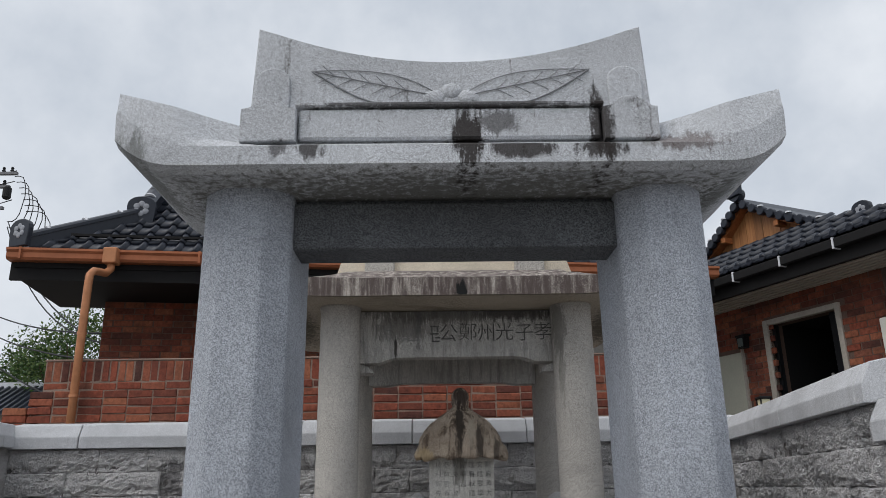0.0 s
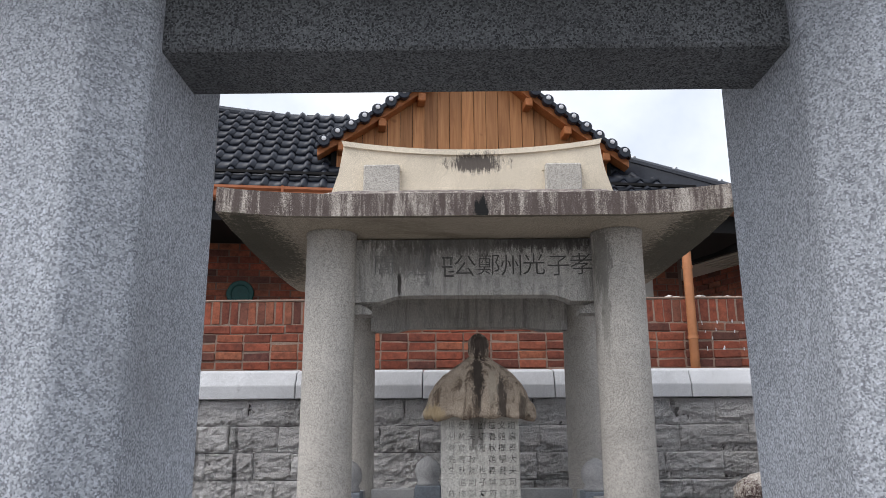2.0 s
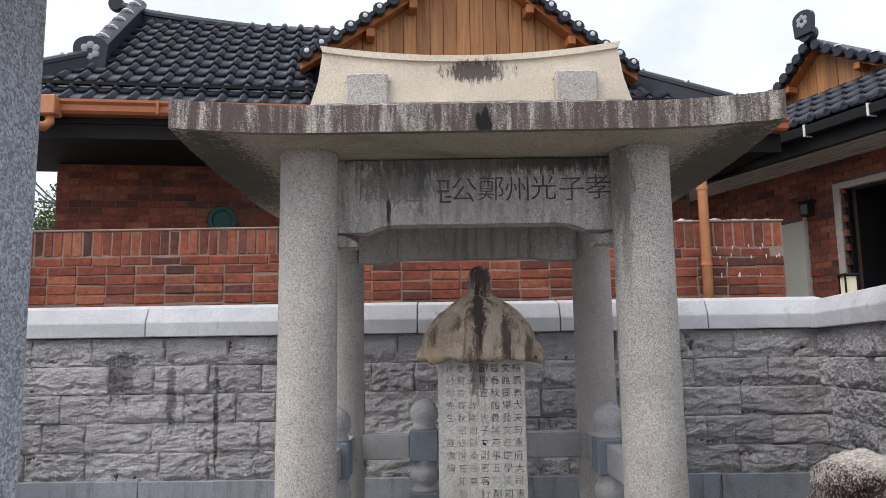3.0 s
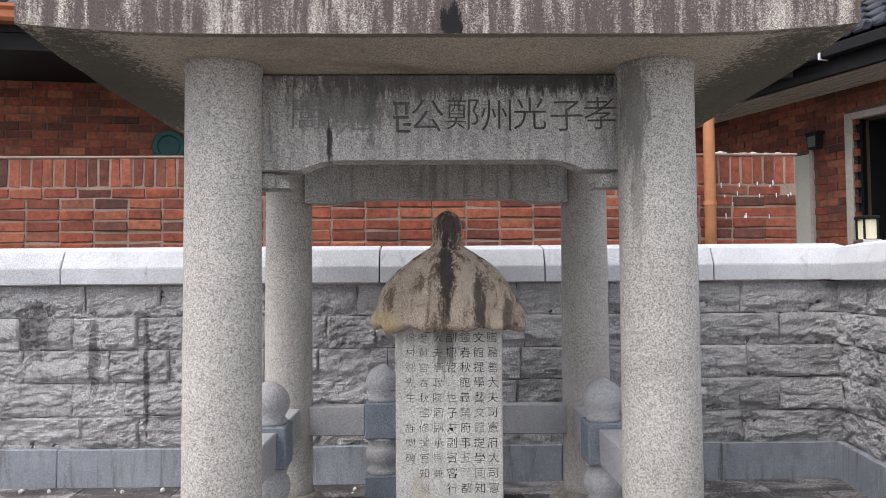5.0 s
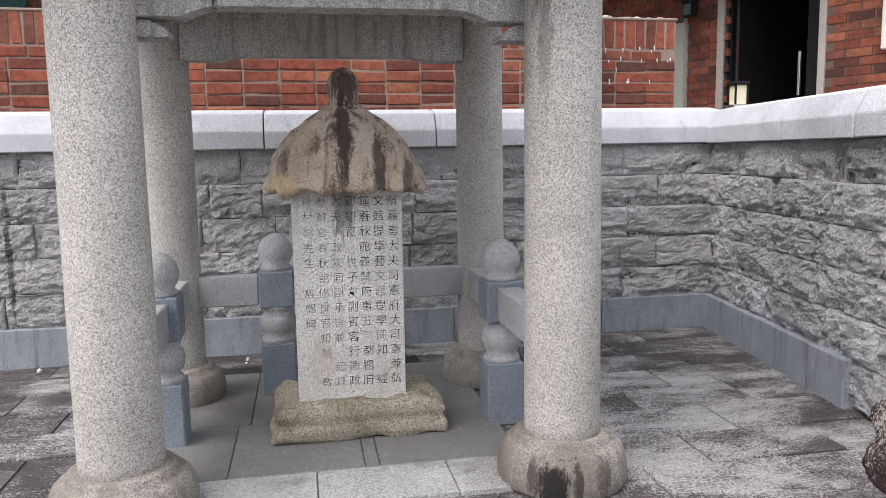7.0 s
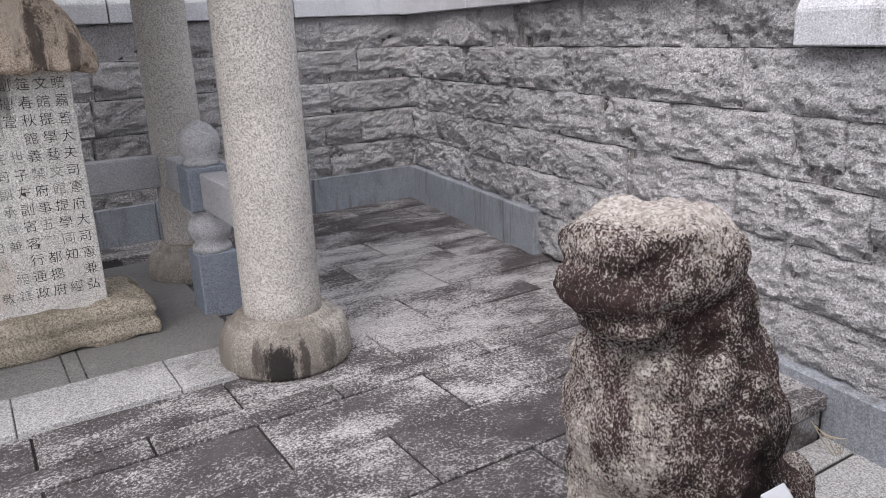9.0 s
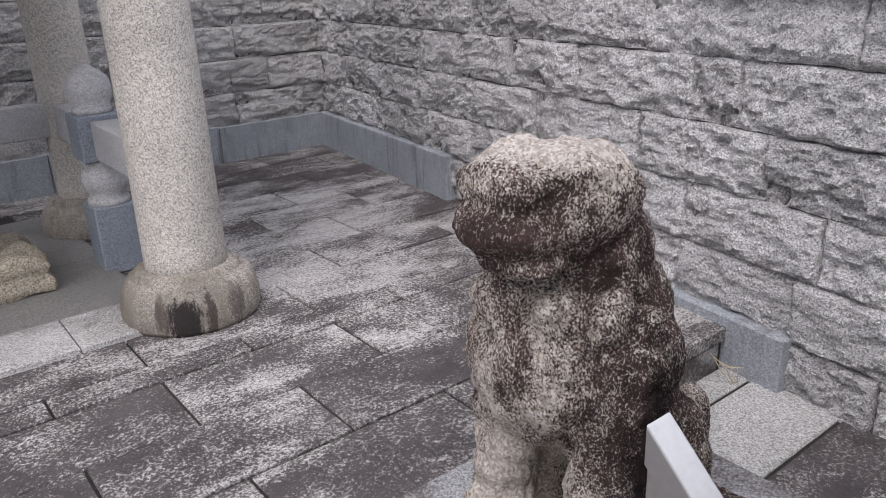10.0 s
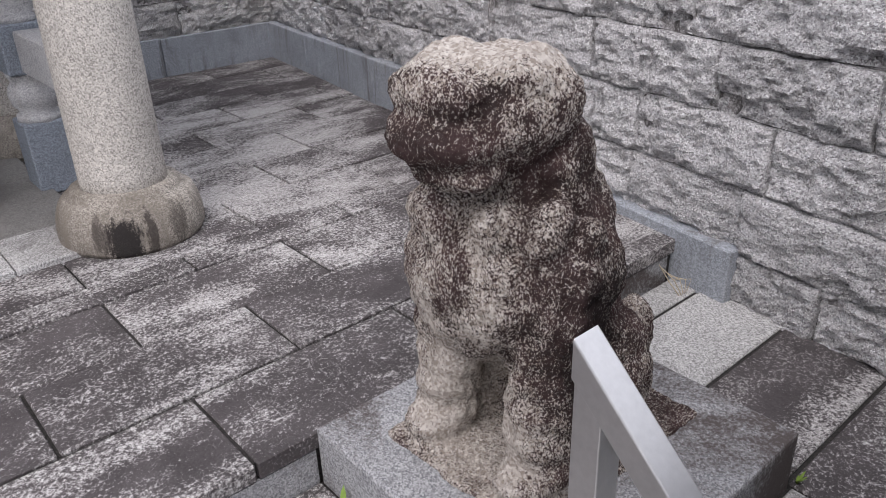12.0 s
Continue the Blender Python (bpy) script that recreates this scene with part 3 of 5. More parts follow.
coping_run("coping_back", pose(-3.75, 6.97, 0), 6.48, 0.62, 1.02, 1.738, "pale granite coping along the back wall", 3)
coping_run("coping_side", SIDE, D_STEP + 0.02, 1.06, 0.68, 1.736, "pale granite coping stained black at its foot", 4)
coping_run("coping_side_low", SIDE @ pose(D_STEP + 0.022, 0, 0), 4.5, 1.0, 1.0, 1.542, "pale granite coping on the lower side wall", 5)
coping_run("coping_left", Matrix.Translation((-3.75, 2.0, 0)) @ pose(0, 0, 0, 0, 0, 90), 5.0, 1.0, 1.0, 1.752, "pale granite coping on the closing wall", 6)

# smooth skirting stones along the wall feet
skirt_back = tagged(new("skirting_back"), "smooth blue-grey granite skirting at the foot of the back wall", "skirting", kind="structure")
x = -3.75
for k, l in enumerate((0.55, 1.05, 1.0, 1.06, 1.0, 0.98, 0.72)):
    part("skirting_stone", box(x + 0.002, x + l - 0.002, 6.93, 6.985, FLOOR - 0.04, 0.742 + 0.004 * (k % 2), 0.004), M_SKIRT, skirt_back)
    x += l
skirt_side = tagged(new("skirting_side"), "smooth blue-grey granite skirting at the foot of the side wall", "skirting", kind="structure")
for a, b, lo, hi in ((0.04, 0.62, FLOOR - 0.04, 0.745), (0.624, 1.72, FLOOR - 0.04, 0.748), (2.55, 3.66, LANDING - 0.03, 0.56)):
    part("skirting_stone", box(a, b, -0.05, 0.02, lo, hi, 0.004), M_SKIRT, skirt_side, m=SIDE)

# low flank wall beside the gate
flank = part("wall_flank", box(0.80, 1.95, 2.00, 2.25, 0.0, 1.20), M_SIDESTONE)
tagged(flank, "low granite flank wall between the gate and the side wall", "wall", kind="structure")
part("coping_stone", box(0.78, 1.36, 1.96, 2.29, 1.202, 1.312, 0.008, 2), M_COPING, flank)
part("coping_stone", box(1.366, 1.95, 1.96, 2.29, 1.202, 1.312, 0.008, 2), M_COPING, flank)

# ---- stone gate ----
gate = thing("stone_gate", "blue-grey granite gate with a boat-shaped carved top beam", "gate")
for gx0, gx1 in ((-0.605, -0.372), (0.492, 0.722)):
    bm = box(gx0, gx1, 1.845, 2.20, 0.15, 2.16)
    bmesh.ops.bevel(bm, geom=[e for e in bm.edges if abs(e.verts[0].co.z - e.verts[1].co.z) > 0.5 and e.verts[0].co.y < 2.0], offset=0.062, segments=1, affect="EDGES")
    bmesh.ops.bevel(bm, geom=[e for e in bm.edges if abs(e.verts[0].co.z - e.verts[1].co.z) > 0.5], offset=0.010, segments=2, profile=0.5, affect="EDGES")
    part("column", bm, M_GATE, gate)
part("lintel", box(-0.385, 0.505, 1.93, 2.07, 1.972, 2.10, 0.004), M_LINTEL_DARK, gate, "dark granite lintel")
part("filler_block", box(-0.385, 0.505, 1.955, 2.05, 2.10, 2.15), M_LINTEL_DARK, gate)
GX = 0.052


def gate_beam():
    """The lower boat-shaped stone, swept in cross-sections along x."""
    bm = bmesh.new()
    n, rings = 48, []
    for i in range(n + 1):
        s = -1 + 2 * i / n
        x = GX + 0.842 * s
        a = abs(s)
        lift = max(0.0, (a - 0.80) / 0.20)
        low = 2.110 + 0.078 * lift ** 2.4
        lip = low + 0.062 + 0.015 * lift
        ledge = lip + 0.03
        top = 2.248 + 0.092 * max(0.0, (a - 0.55) / 0.45) ** 1.5
        pull = 0.02 + 0.063 * min(1, max(0, (a - 0.58) / 0.24))
        f = 1.715 + 0.02 * lift ** 2
        bk = 2.33 - 0.02 * lift ** 2
        up = f + 0.075 - pull * 0.9
        ring = [(f + 0.03, low), (f, low + 0.012), (f, lip), (up, ledge if a < 0.8 else lip + 0.02), (up + 0.02, top), (bk - 0.1, top), (bk, lip), (bk, low + 0.012), (bk - 0.03, low), (f + 0.46, low + 0.004), (f + 0.31, low + 0.006), (f + 0.15, low + 0.004)]
        # the tips lean in a little at the top
        out = [0.0, 0.0, 0.004, 0.002, -0.010, -0.008, 0.004, 0.004, 0.004, 0.006, 0.006, 0.004]
        rings.append([bm.verts.new((x + math.copysign(a ** 4 * o, s), y, max(z, low))) for (y, z), o in zip(ring, out)])
    for r, q in zip(rings, rings[1:]):
        for k in range(len(r)):
            j = (k + 1) % len(r)
            bm.faces.new((r[j], r[k], q[k], q[j]))
    bm.faces.new(rings[0])
    bm.faces.new(rings[-1][::-1])
    bmesh.ops.recalc_face_normals(bm, faces=bm.faces[:])
    return bm


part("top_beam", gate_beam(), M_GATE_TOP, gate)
crest_pts = [(GX - 0.512 + 1.024 * i / 24, 2.438 + 0.108 * abs(-1 + i / 12) ** 2.0) for i in range(25)]
crest = [(GX - 0.525, 2.20), (GX + 0.525, 2.20)] + crest_pts[::-1]
part("crest", prism(crest, 1.775, 2.26, bevel=0.006), M_GATE_TOP, gate)
part("crest_band", box(GX - 0.39, GX + 0.38, 1.752, 1.79, 2.205, 2.292, 0.006), M_GATE_TOP, gate)
part("crest_lip", box(GX - 0.40, GX + 0.39, 1.742, 1.79, 2.294, 2.305, 0.003), M_GATE_TOP, gate)
for bx in (GX - 0.465, GX + 0.455):
    pts = [(bx - 0.07, 2.195), (bx + 0.07, 2.195), (bx + 0.07, 2.285), (bx + 0.045, 2.285)] + [(bx + 0.045 * math.cos(a), 2.285 + 0.03 * math.sin(a)) for a in [math.pi * k / 8 for k in range(1, 8)]] + [(bx - 0.045, 2.285), (bx - 0.07, 2.285)]
    part("boss", prism(pts, 1.735, 1.80, bevel=0.003), M_GATE_TOP, gate)
    part("drum_relief", prism([(bx - 0.045, 2.30), (bx + 0.045, 2.30), (bx + 0.045, 2.38)] + [(bx + 0.045 * math.cos(a), 2.38 + 0.04 * math.sin(a)) for a in [math.pi * k / 8 for k in range(1, 8)]] + [(bx - 0.045, 2.38)], 1.766, 1.80, bevel=0.004), M_GATE_TOP, gate)


def carved_leaf(side):
    """A raised leaf outline with its ribs on the crest."""
    bm = bmesh.new()
    tip, root = Vector((GX + side * 0.365, 1.772, 2.412)), Vector((GX + side * 0.03, 1.772, 2.335))
    axis = tip - root
    up = Vector((-axis.z, 0, axis.x)).normalized() * (1 if axis.x > 0 else -1)
    for sgn, w in ((1, 0.035), (-1, 0.055)):
        pts = [root + axis * t + up * sgn * w * math.sin(math.pi * t ** 0.8) for t in [k / 14 for k in range(15)]]
        tube(pts, 0.0013 if sgn > 0 else 0.0022, 5, bm)
    tube([root + axis * (k / 10) for k in range(11)], 0.0015, 5, bm)
    for k in range(1, 6):
        p = root + axis * (0.12 + 0.14 * k)
        for sgn, w in ((1, 0.022), (-1, 0.032)):
            tube([p, p + axis * 0.06 + up * sgn * w * 0.5, p + axis * 0.11 + up * sgn * w], 0.0011, 4, bm)
    return bm


for side in (-1, 1):
    part("carved_leaf", carved_leaf(side), M_CARVE, gate, "leaf carved in relief")
for k in range(3):
    bm = bmesh.new()
    bmesh.ops.create_uvsphere(bm, u_segments=12, v_segments=8, radius=0.028)
    for v in bm.verts:
        v.co = Vector((GX + (k - 1) * 0.045 + v.co.x * 1.1, 1.778 + v.co.y * 0.35, 2.335 + (0.018 if k == 1 else 0.0) + v.co.z * 0.8))
    part("carved_bud", bm, M_GATE_TOP, gate, smooth=True)

# ---- shrine pavilion ----
shrine = thing("stone_pavilion", "four-columned granite pavilion with a flat stained roof slab", "pavilion")
COLS = [(-0.605, 4.87, 0.130, 0.225, 2.50), (0.895, 4.87, 0.132, 0.225, 2.50), (-0.605, 6.10, 0.116, 0.20, 2.50), (0.890, 6.10, 0.116, 0.20, 2.50)]
for cx, cy, r, br, top in COLS:
    part("column", lathe([(r * 1.04, 0.66), (r * 1.03, 0.75), (r, 1.5), (r * 0.985, 2.46), (r * 1.02, 2.475), (r * 1.02, top)], 40, at=(cx, cy, 0)), M_SHRINE, shrine, smooth=True)
    bm = lathe([(br * 1.0, FLOOR), (br * 1.04, FLOOR + 0.02), (br * 1.035, FLOOR + 0.06), (br * 1.0, FLOOR + 0.105), (br * 0.95, FLOOR + 0.135), (br * 0.87, FLOOR + 0.152), (br * 0.77, FLOOR + 0.158), (br * 0.76, FLOOR + 0.175), (br * 0.70, FLOOR + 0.183), (br * 0.55, FLOOR + 0.185)], 48, at=(cx, cy, 0))
    part("column_base", roughen(bm, 0.004, 9.0, cx), M_BASE, shrine, "stained round column base", smooth=True)


def cusped_beam(x0, x1, z0, rise, z1, y0, y1):
    """A beam whose underside is lifted between two stepped shoulders."""
    sh = 0.17
    pts = [(x0, z0), (x0 + sh, z0), (x0 + sh + 0.03, z0 + rise * 0.45), (x0 + sh + 0.08, z0 + rise * 0.95), (x0 + sh + 0.14, z0 + rise)]
    pts += [(x1 - sh - 0.14, z0 + rise), (x1 - sh - 0.08, z0 + rise * 0.95), (x1 - sh - 0.03, z0 + rise * 0.45), (x1 - sh, z0), (x1, z0), (x1, z1), (x0, z1)]
    return prism(pts, y0, y1, bevel=0.004)


lintel = part("front_beam", cusped_beam(-0.522, 0.826, 2.143, 0.036, 2.485, 4.945, 5.06), M_BEAM, shrine, "inscribed weathered granite beam")
part("back_beam", cusped_beam(-0.51, 0.79, 2.135, 0.02, 2.49, 6.0, 6.12), M_BEAM, shrine)
for bx in (-0.605, 0.892):
    part("side_beam", box(bx - 0.065, bx + 0.065, 4.97, 6.02, 2.30, 2.49, 0.005), M_BEAM, shrine)
for bx, sg in ((-0.46, 1), (0.765, -1)):
    part("bracket", prism([(bx - 0.06, 2.14), (bx - 0.06, 2.085), (bx + 0.06, 2.085), (bx + 0.06, 2.105), (bx + 0.0, 2.14)] if sg > 0 else [(bx - 0.06, 2.105), (bx - 0.06, 2.085), (bx + 0.06, 2.085), (bx + 0.06, 2.14), (bx, 2.14)], 4.98, 5.10), M_BEAM, shrine)
CHARS = [("孝", 0.716), ("子", 0.596), ("光", 0.466), ("州", 0.346), ("鄭", 0.224), ("公", 0.095)]
inscription([(c, x, 2.345 - 0.006 * (i % 2), 0.128) for i, (c, x) in enumerate(CHARS)], 4.9435, M_INK_FAINT, lintel, 1.0, -0.006)
M_LOST = plain("nearly_lost_inscription", (0.20, 0.197, 0.19), 0.9, grain=120, amount=0.3)
inscription([("之", -0.16, 2.335, 0.115), ("閭", -0.335, 2.345, 0.12)], 4.9437, M_LOST, lintel)
bm = bmesh.new()
for dx, dz, w, h in ((0, 0.042, 0.06, 0.010), (-0.018, 0.020, 0.010, 0.04), (0.018, 0.020, 0.010, 0.036), (-0.002, -0.008, 0.056, 0.011), (-0.014, -0.038, 0.011, 0.045), (0.010, -0.058, 0.045, 0.010), (0.02, -0.034, 0.03, 0.009)):
    box(0.005 + dx - w / 2, 0.005 + dx + w / 2, 4.942, 4.946, 2.34 + dz - h / 2, 2.34 + dz + h / 2, bm=bm)
part("worn_character", bm, M_INK_FAINT, lintel, "illegible dark carved character")


def roof_slab():
    """A slab with a plain soffit, a hipped top and corners that turn up."""
    bm = bmesh.new()
    x0, x1, y0, y1, n = -1.10, 1.39, 4.455, 6.53, 24
    cx, cy = (x0 + x1) / 2, (y0 + y1) / 2

    def lift(x, y):
        return 0.040 * max(0, abs(x - cx) / (x1 - cx) - 0.55) / 0.45 * (max(0, abs(y - cy) / (y1 - cy)) ** 3) * max(0, abs(x - cx) / (x1 - cx)) ** 2

    def grid(zf):
        return [[bm.verts.new((x0 + (x1 - x0) * i / n, y0 + (y1 - y0) * j / n, zf(x0 + (x1 - x0) * i / n, y0 + (y1 - y0) * j / n))) for i in range(n + 1)] for j in range(n + 1)]

    def inner(x, y):
        return min(min(x - x0, x1 - x), min(y - y0, y1 - y))

    up = grid(lambda x, y: 2.587 + lift(x, y) + 0.20 * min(1, max(0, inner(x, y)) / 0.55) ** 1.3)
    lo = grid(lambda x, y: 2.474 + lift(x, y) * 0.8 + 0.016 * min(1, max(0, inner(x, y) - 0.04) / 0.06))
    for j in range(n):
        for i in range(n):
            bm.faces.new((up[j][i], up[j][i + 1], up[j + 1][i + 1], up[j + 1][i]))
            bm.faces.new((lo[j][i], lo[j + 1][i], lo[j + 1][i + 1], lo[j][i + 1])).material_index = 1
    rim = lambda g: g[0] + [r[-1] for r in g[1:]] + g[-1][-2::-1] + [r[0] for r in g[-2:0:-1]]
    a, b = rim(lo), rim(up)
    for i in range(len(a)):
        j = (i + 1) % len(a)
        bm.faces.new((a[i], a[j], b[j], b[i]))
    bmesh.ops.bevel(bm, geom=[e for e in bm.edges if len(e.link_faces) == 2 and e.calc_face_angle(0) > 1.0], offset=0.006, segments=1, profile=0.5, affect="EDGES")
    return bm


slab = part("roof_slab", roughen(roof_slab(), 0.003, 7.0, 2.0), M_SLAB, shrine, "grey roof slab streaked brown and black")
slab.data.materials.append(M_SLABUNDER)
CXR = 0.153
n = 20
top_pts = [(CXR - 0.775 + 1.55 * i / n, 3.112 + 0.064 * abs(-1 + 2 * i / n) ** 2) for i in range(n + 1)]
crown = [(CXR - 0.90, 2.70), (CXR + 0.90, 2.70), (CXR + 0.85, 2.84), (CXR + 0.80, 3.0)] + top_pts[::-1] + [(CXR - 0.80, 3.0), (CXR - 0.85, 2.84)]
ridge = part("ridge_block", prism(crown, 5.31, 5.70, bevel=0.008), M_CROWN, shrine, "cream ridge block with a dark stain")
cop = [(x, z - 0.012) for x, z in top_pts] + [(x + (0.012 if x > CXR else -0.012), z + 0.022) for x, z in top_pts[::-1]]
part("ridge_lip", prism(cop, 5.295, 5.715), M_CROWN, shrine)
for bx in (-0.385, 0.695):
    part("ridge_boss", box(bx - 0.107, bx + 0.107, 5.255, 5.33, 2.72, 3.03, 0.008), M_SHRINE, shrine, "greyer granite boss")
    part("boss_arc", prism([(bx - 0.12, 3.0), (bx + 0.12, 3.0)] + [(bx + 0.12 * math.cos(math.pi * k / 10), 3.0 + 0.085 * math.sin(math.pi * k / 10)) for k in range(11)], 5.300, 5.33), M_CROWN, shrine)

# pavilion floor slabs
pav_floor = tagged(new("pavilion_floor"), "clean grey granite floor slabs under the pavilion", "floor", kind="structure")
part("bedding", box(-0.80, 0.79, 4.79, 6.42, FLOOR - 0.045, FLOOR + 0.012), M_JOINT, pav_floor)
SLABS = [(-0.81, -0.42, 4.78, 5.06), (-0.42, 0.02, 4.78, 5.06), (0.02, 0.50, 4.78, 5.06), (0.50, 0.80, 4.78, 5.06),
         (-0.81, -0.30, 5.06, 5.62), (-0.30, 0.20, 5.06, 5.35), (0.20, 0.255, 5.06, 5.35), (0.255, 0.80, 5.06, 5.62), (-0.30, 0.255, 5.35, 5.62), (-0.81, -0.25, 5.62, 6.43), (-0.25, 0.40, 5.62, 6.43), (0.40, 0.80, 5.62, 6.43)]
# front row in the lighter granite, inner slabs in the darker one
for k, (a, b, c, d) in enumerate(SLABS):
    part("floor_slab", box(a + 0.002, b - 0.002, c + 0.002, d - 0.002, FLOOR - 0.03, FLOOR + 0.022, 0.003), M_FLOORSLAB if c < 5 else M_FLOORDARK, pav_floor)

# ---- stele ----
stele = thing("stone_stele", "pale inscribed stone tablet with a domed brown-stained cap", "stele")
bm = box(-0.15, 0.565, 5.335, 5.74, FLOOR + 0.02, 0.70, 0.018, 2)
bmesh.ops.subdivide_edges(bm, edges=bm.edges[:], cuts=9, use_grid_fill=True)
for v in bm.verts:
    t = (v.co.z - FLOOR) / 0.18
    k = 1.0 - 0.16 * (max(0, t - 0.66) / 0.34) ** 1.5 - 0.05 * math.exp(-((t - 0.55) / 0.12) ** 2)
    v.co.x, v.co.y = 0.2075 + (v.co.x - 0.2075) * k, 5.5375 + (v.co.y - 5.5375) * k
part("base_rock", roughen(bm, 0.026, 8.0, 4.0, 6), M_ROCK, stele, "rough mossy brown base stone", smooth=True)
bm = box(-0.04, 0.40, 5.40, 5.53, 0.68, 1.60, 0.006, 2)
body = part("tablet", bm, M_STELE, stele)


def stele_cap():
    bm = lathe([(0.05, 1.585), (0.20, 1.583), (0.285, 1.562), (0.306, 1.556), (0.313, 1.572), (0.311, 1.60), (0.298, 1.64), (0.276, 1.69), (0.246, 1.74), (0.205, 1.79), (0.155, 1.835), (0.105, 1.868), (0.072, 1.89), (0.06, 1.905)], 96, 0.60, at=(0.18, 5.455, 0))
    bmesh.ops.subdivide_edges(bm, edges=[e for e in bm.edges if abs(e.verts[0].co.z - e.verts[1].co.z) > 0.02], cuts=3, use_grid_fill=True)
    bm.normal_update()
    for v in bm.verts:
        a = math.atan2((v.co.y - 5.455) / 0.6, v.co.x - 0.18)
        k = max(0.0, min(1.0, (1.90 - v.co.z) / 0.32))
        fold = abs(math.sin(a * 4 + 1.6 * math.sin(v.co.z * 17))) ** 0.6 * 0.8 - 0.45 + math.sin(a * 11 - v.co.z * 26) * 0.35
        d = 0.026 * k * fold + 0.014 * k * noise.fractal(v.co * 9, 1, 2, 3)
        v.co += v.normal * d
        if v.co.z < 1.60:
            v.co.z += 0.008 * math.sin(a * 8)
    return bm


cap = part("cap", stele_cap(), M_CAP, stele, "domed capstone carved with folded petals", smooth=True)
part("finial", roughen(lathe([(0.05, 1.895), (0.058, 1.91), (0.062, 1.935), (0.058, 1.955), (0.062, 1.975), (0.058, 2.0), (0.040, 2.025), (0.018, 2.042), (0.004, 2.046)], 28, 0.85, at=(0.18, 5.455, 0)), 0.004, 16, 3), M_CAP, cap, "dark bud-shaped finial", smooth=True)
TEXT = ["贈嘉善大夫司憲府大司憲兼弘", "文館提學藝文館提學同知 經", "筵春秋館義禁府事五衛都摠府", "副摠管 世子左副賓客行通政", "大夫承政院同副承旨兼 經筵", "參贊官春秋館修撰官知製 敎", "楊村鄭先生 旌閭碑"]
for k, line in enumerate(TEXT):
    x = 0.360 - 0.0565 * k
    size = 0.047 if k < 4 else 0.043
    inscription([(c, x, 1.515 - 0.0615 * i, size) for i, c in enumerate(line) if c != " "], 5.3985, M_INK if k < 4 else M_INK_FAINT, body, (0.97, 0.92, 0.86, 0.8, 0.5, 0.6, 0.75)[k], -0.009 if k < 3 else -0.012)


# ---- stone fence of the pavilion ----
def fence_post(at):
    post = thing("fence_post", "carved granite fence post with a round bud top", "post", "posts of the pavilion fence", at)
    part("foot_block", box(-0.082, 0.082, -0.082, 0.082, 0.0, 0.275, 0.006), M_POST_BLUE, post, "blue-grey foot block")
    part("neck", lathe([(0.08, 0.27), (0.078, 0.295), (0.062, 0.31), (0.082, 0.335), (0.088, 0.37), (0.082, 0.40), (0.066, 0.42), (0.078, 0.44), (0.08, 0.455)], 28), M_POST, post, smooth=True)
    part("head_block", box(-0.082, 0.082, -0.082, 0.082, 0.452, 0.628, 0.006), M_POST_BLUE, post)
    part("bud", lathe([(0.07, 0.625), (0.074, 0.645), (0.062, 0.655), (0.080, 0.69), (0.084, 0.72), (0.076, 0.755), (0.05, 0.785), (0.02, 0.802), (0.004, 0.808)], 28), M_POST, post, smooth=True)
    return post


first_post = fence_post(pose(-0.135, 6.09, FLOOR))
copy_thing(first_post, pose(0.838, 5.50, FLOOR))
copy_thing(first_post, pose(-0.575, 5.50, FLOOR))
RAILS = [(-0.50, -0.22, 6.05, 6.13), (-0.05, 0.79, 6.05, 6.13), (0.80, 0.90, 5.00, 5.415), (0.80, 0.90, 5.585, 5.99), (-0.63, -0.53, 5.00, 5.415), (-0.63, -0.53, 5.585, 5.99)]
for a, b, c, d in RAILS:
    rail = part("fence_rail", box(a, b, c, d, 0.985, 1.13, 0.005), M_POST)
    tagged(rail, "square granite rail between pavilion columns and posts", "rail", "rails of the pavilion fence")

# ---- guardian lion ----
plinth = part("plinth", box(0.775, 1.50, 2.86, 3.562, LANDING - 0.02, FLOOR + 0.008, 0.008, 2), M_PLINTH)
tagged(plinth, "square grey granite plinth under the lion statue", "plinth")


def blob(bm, c, r, turn=(0, 0, 0), seg=20):
    m = Matrix.LocRotScale(c, Euler([radians(a) for a in turn]), r)
    bmesh.ops.create_uvsphere(bm, u_segments=seg, v_segments=seg // 2 + 2, radius=1.0, matrix=m)


def limb(bm, a, b, ra, rb, n=7):
    for i in range(n):
        t = i / (n - 1)
        r = ra + (rb - ra) * t
        blob(bm, Vector(a).lerp(Vector(b), t), (r, r, r), seg=14)


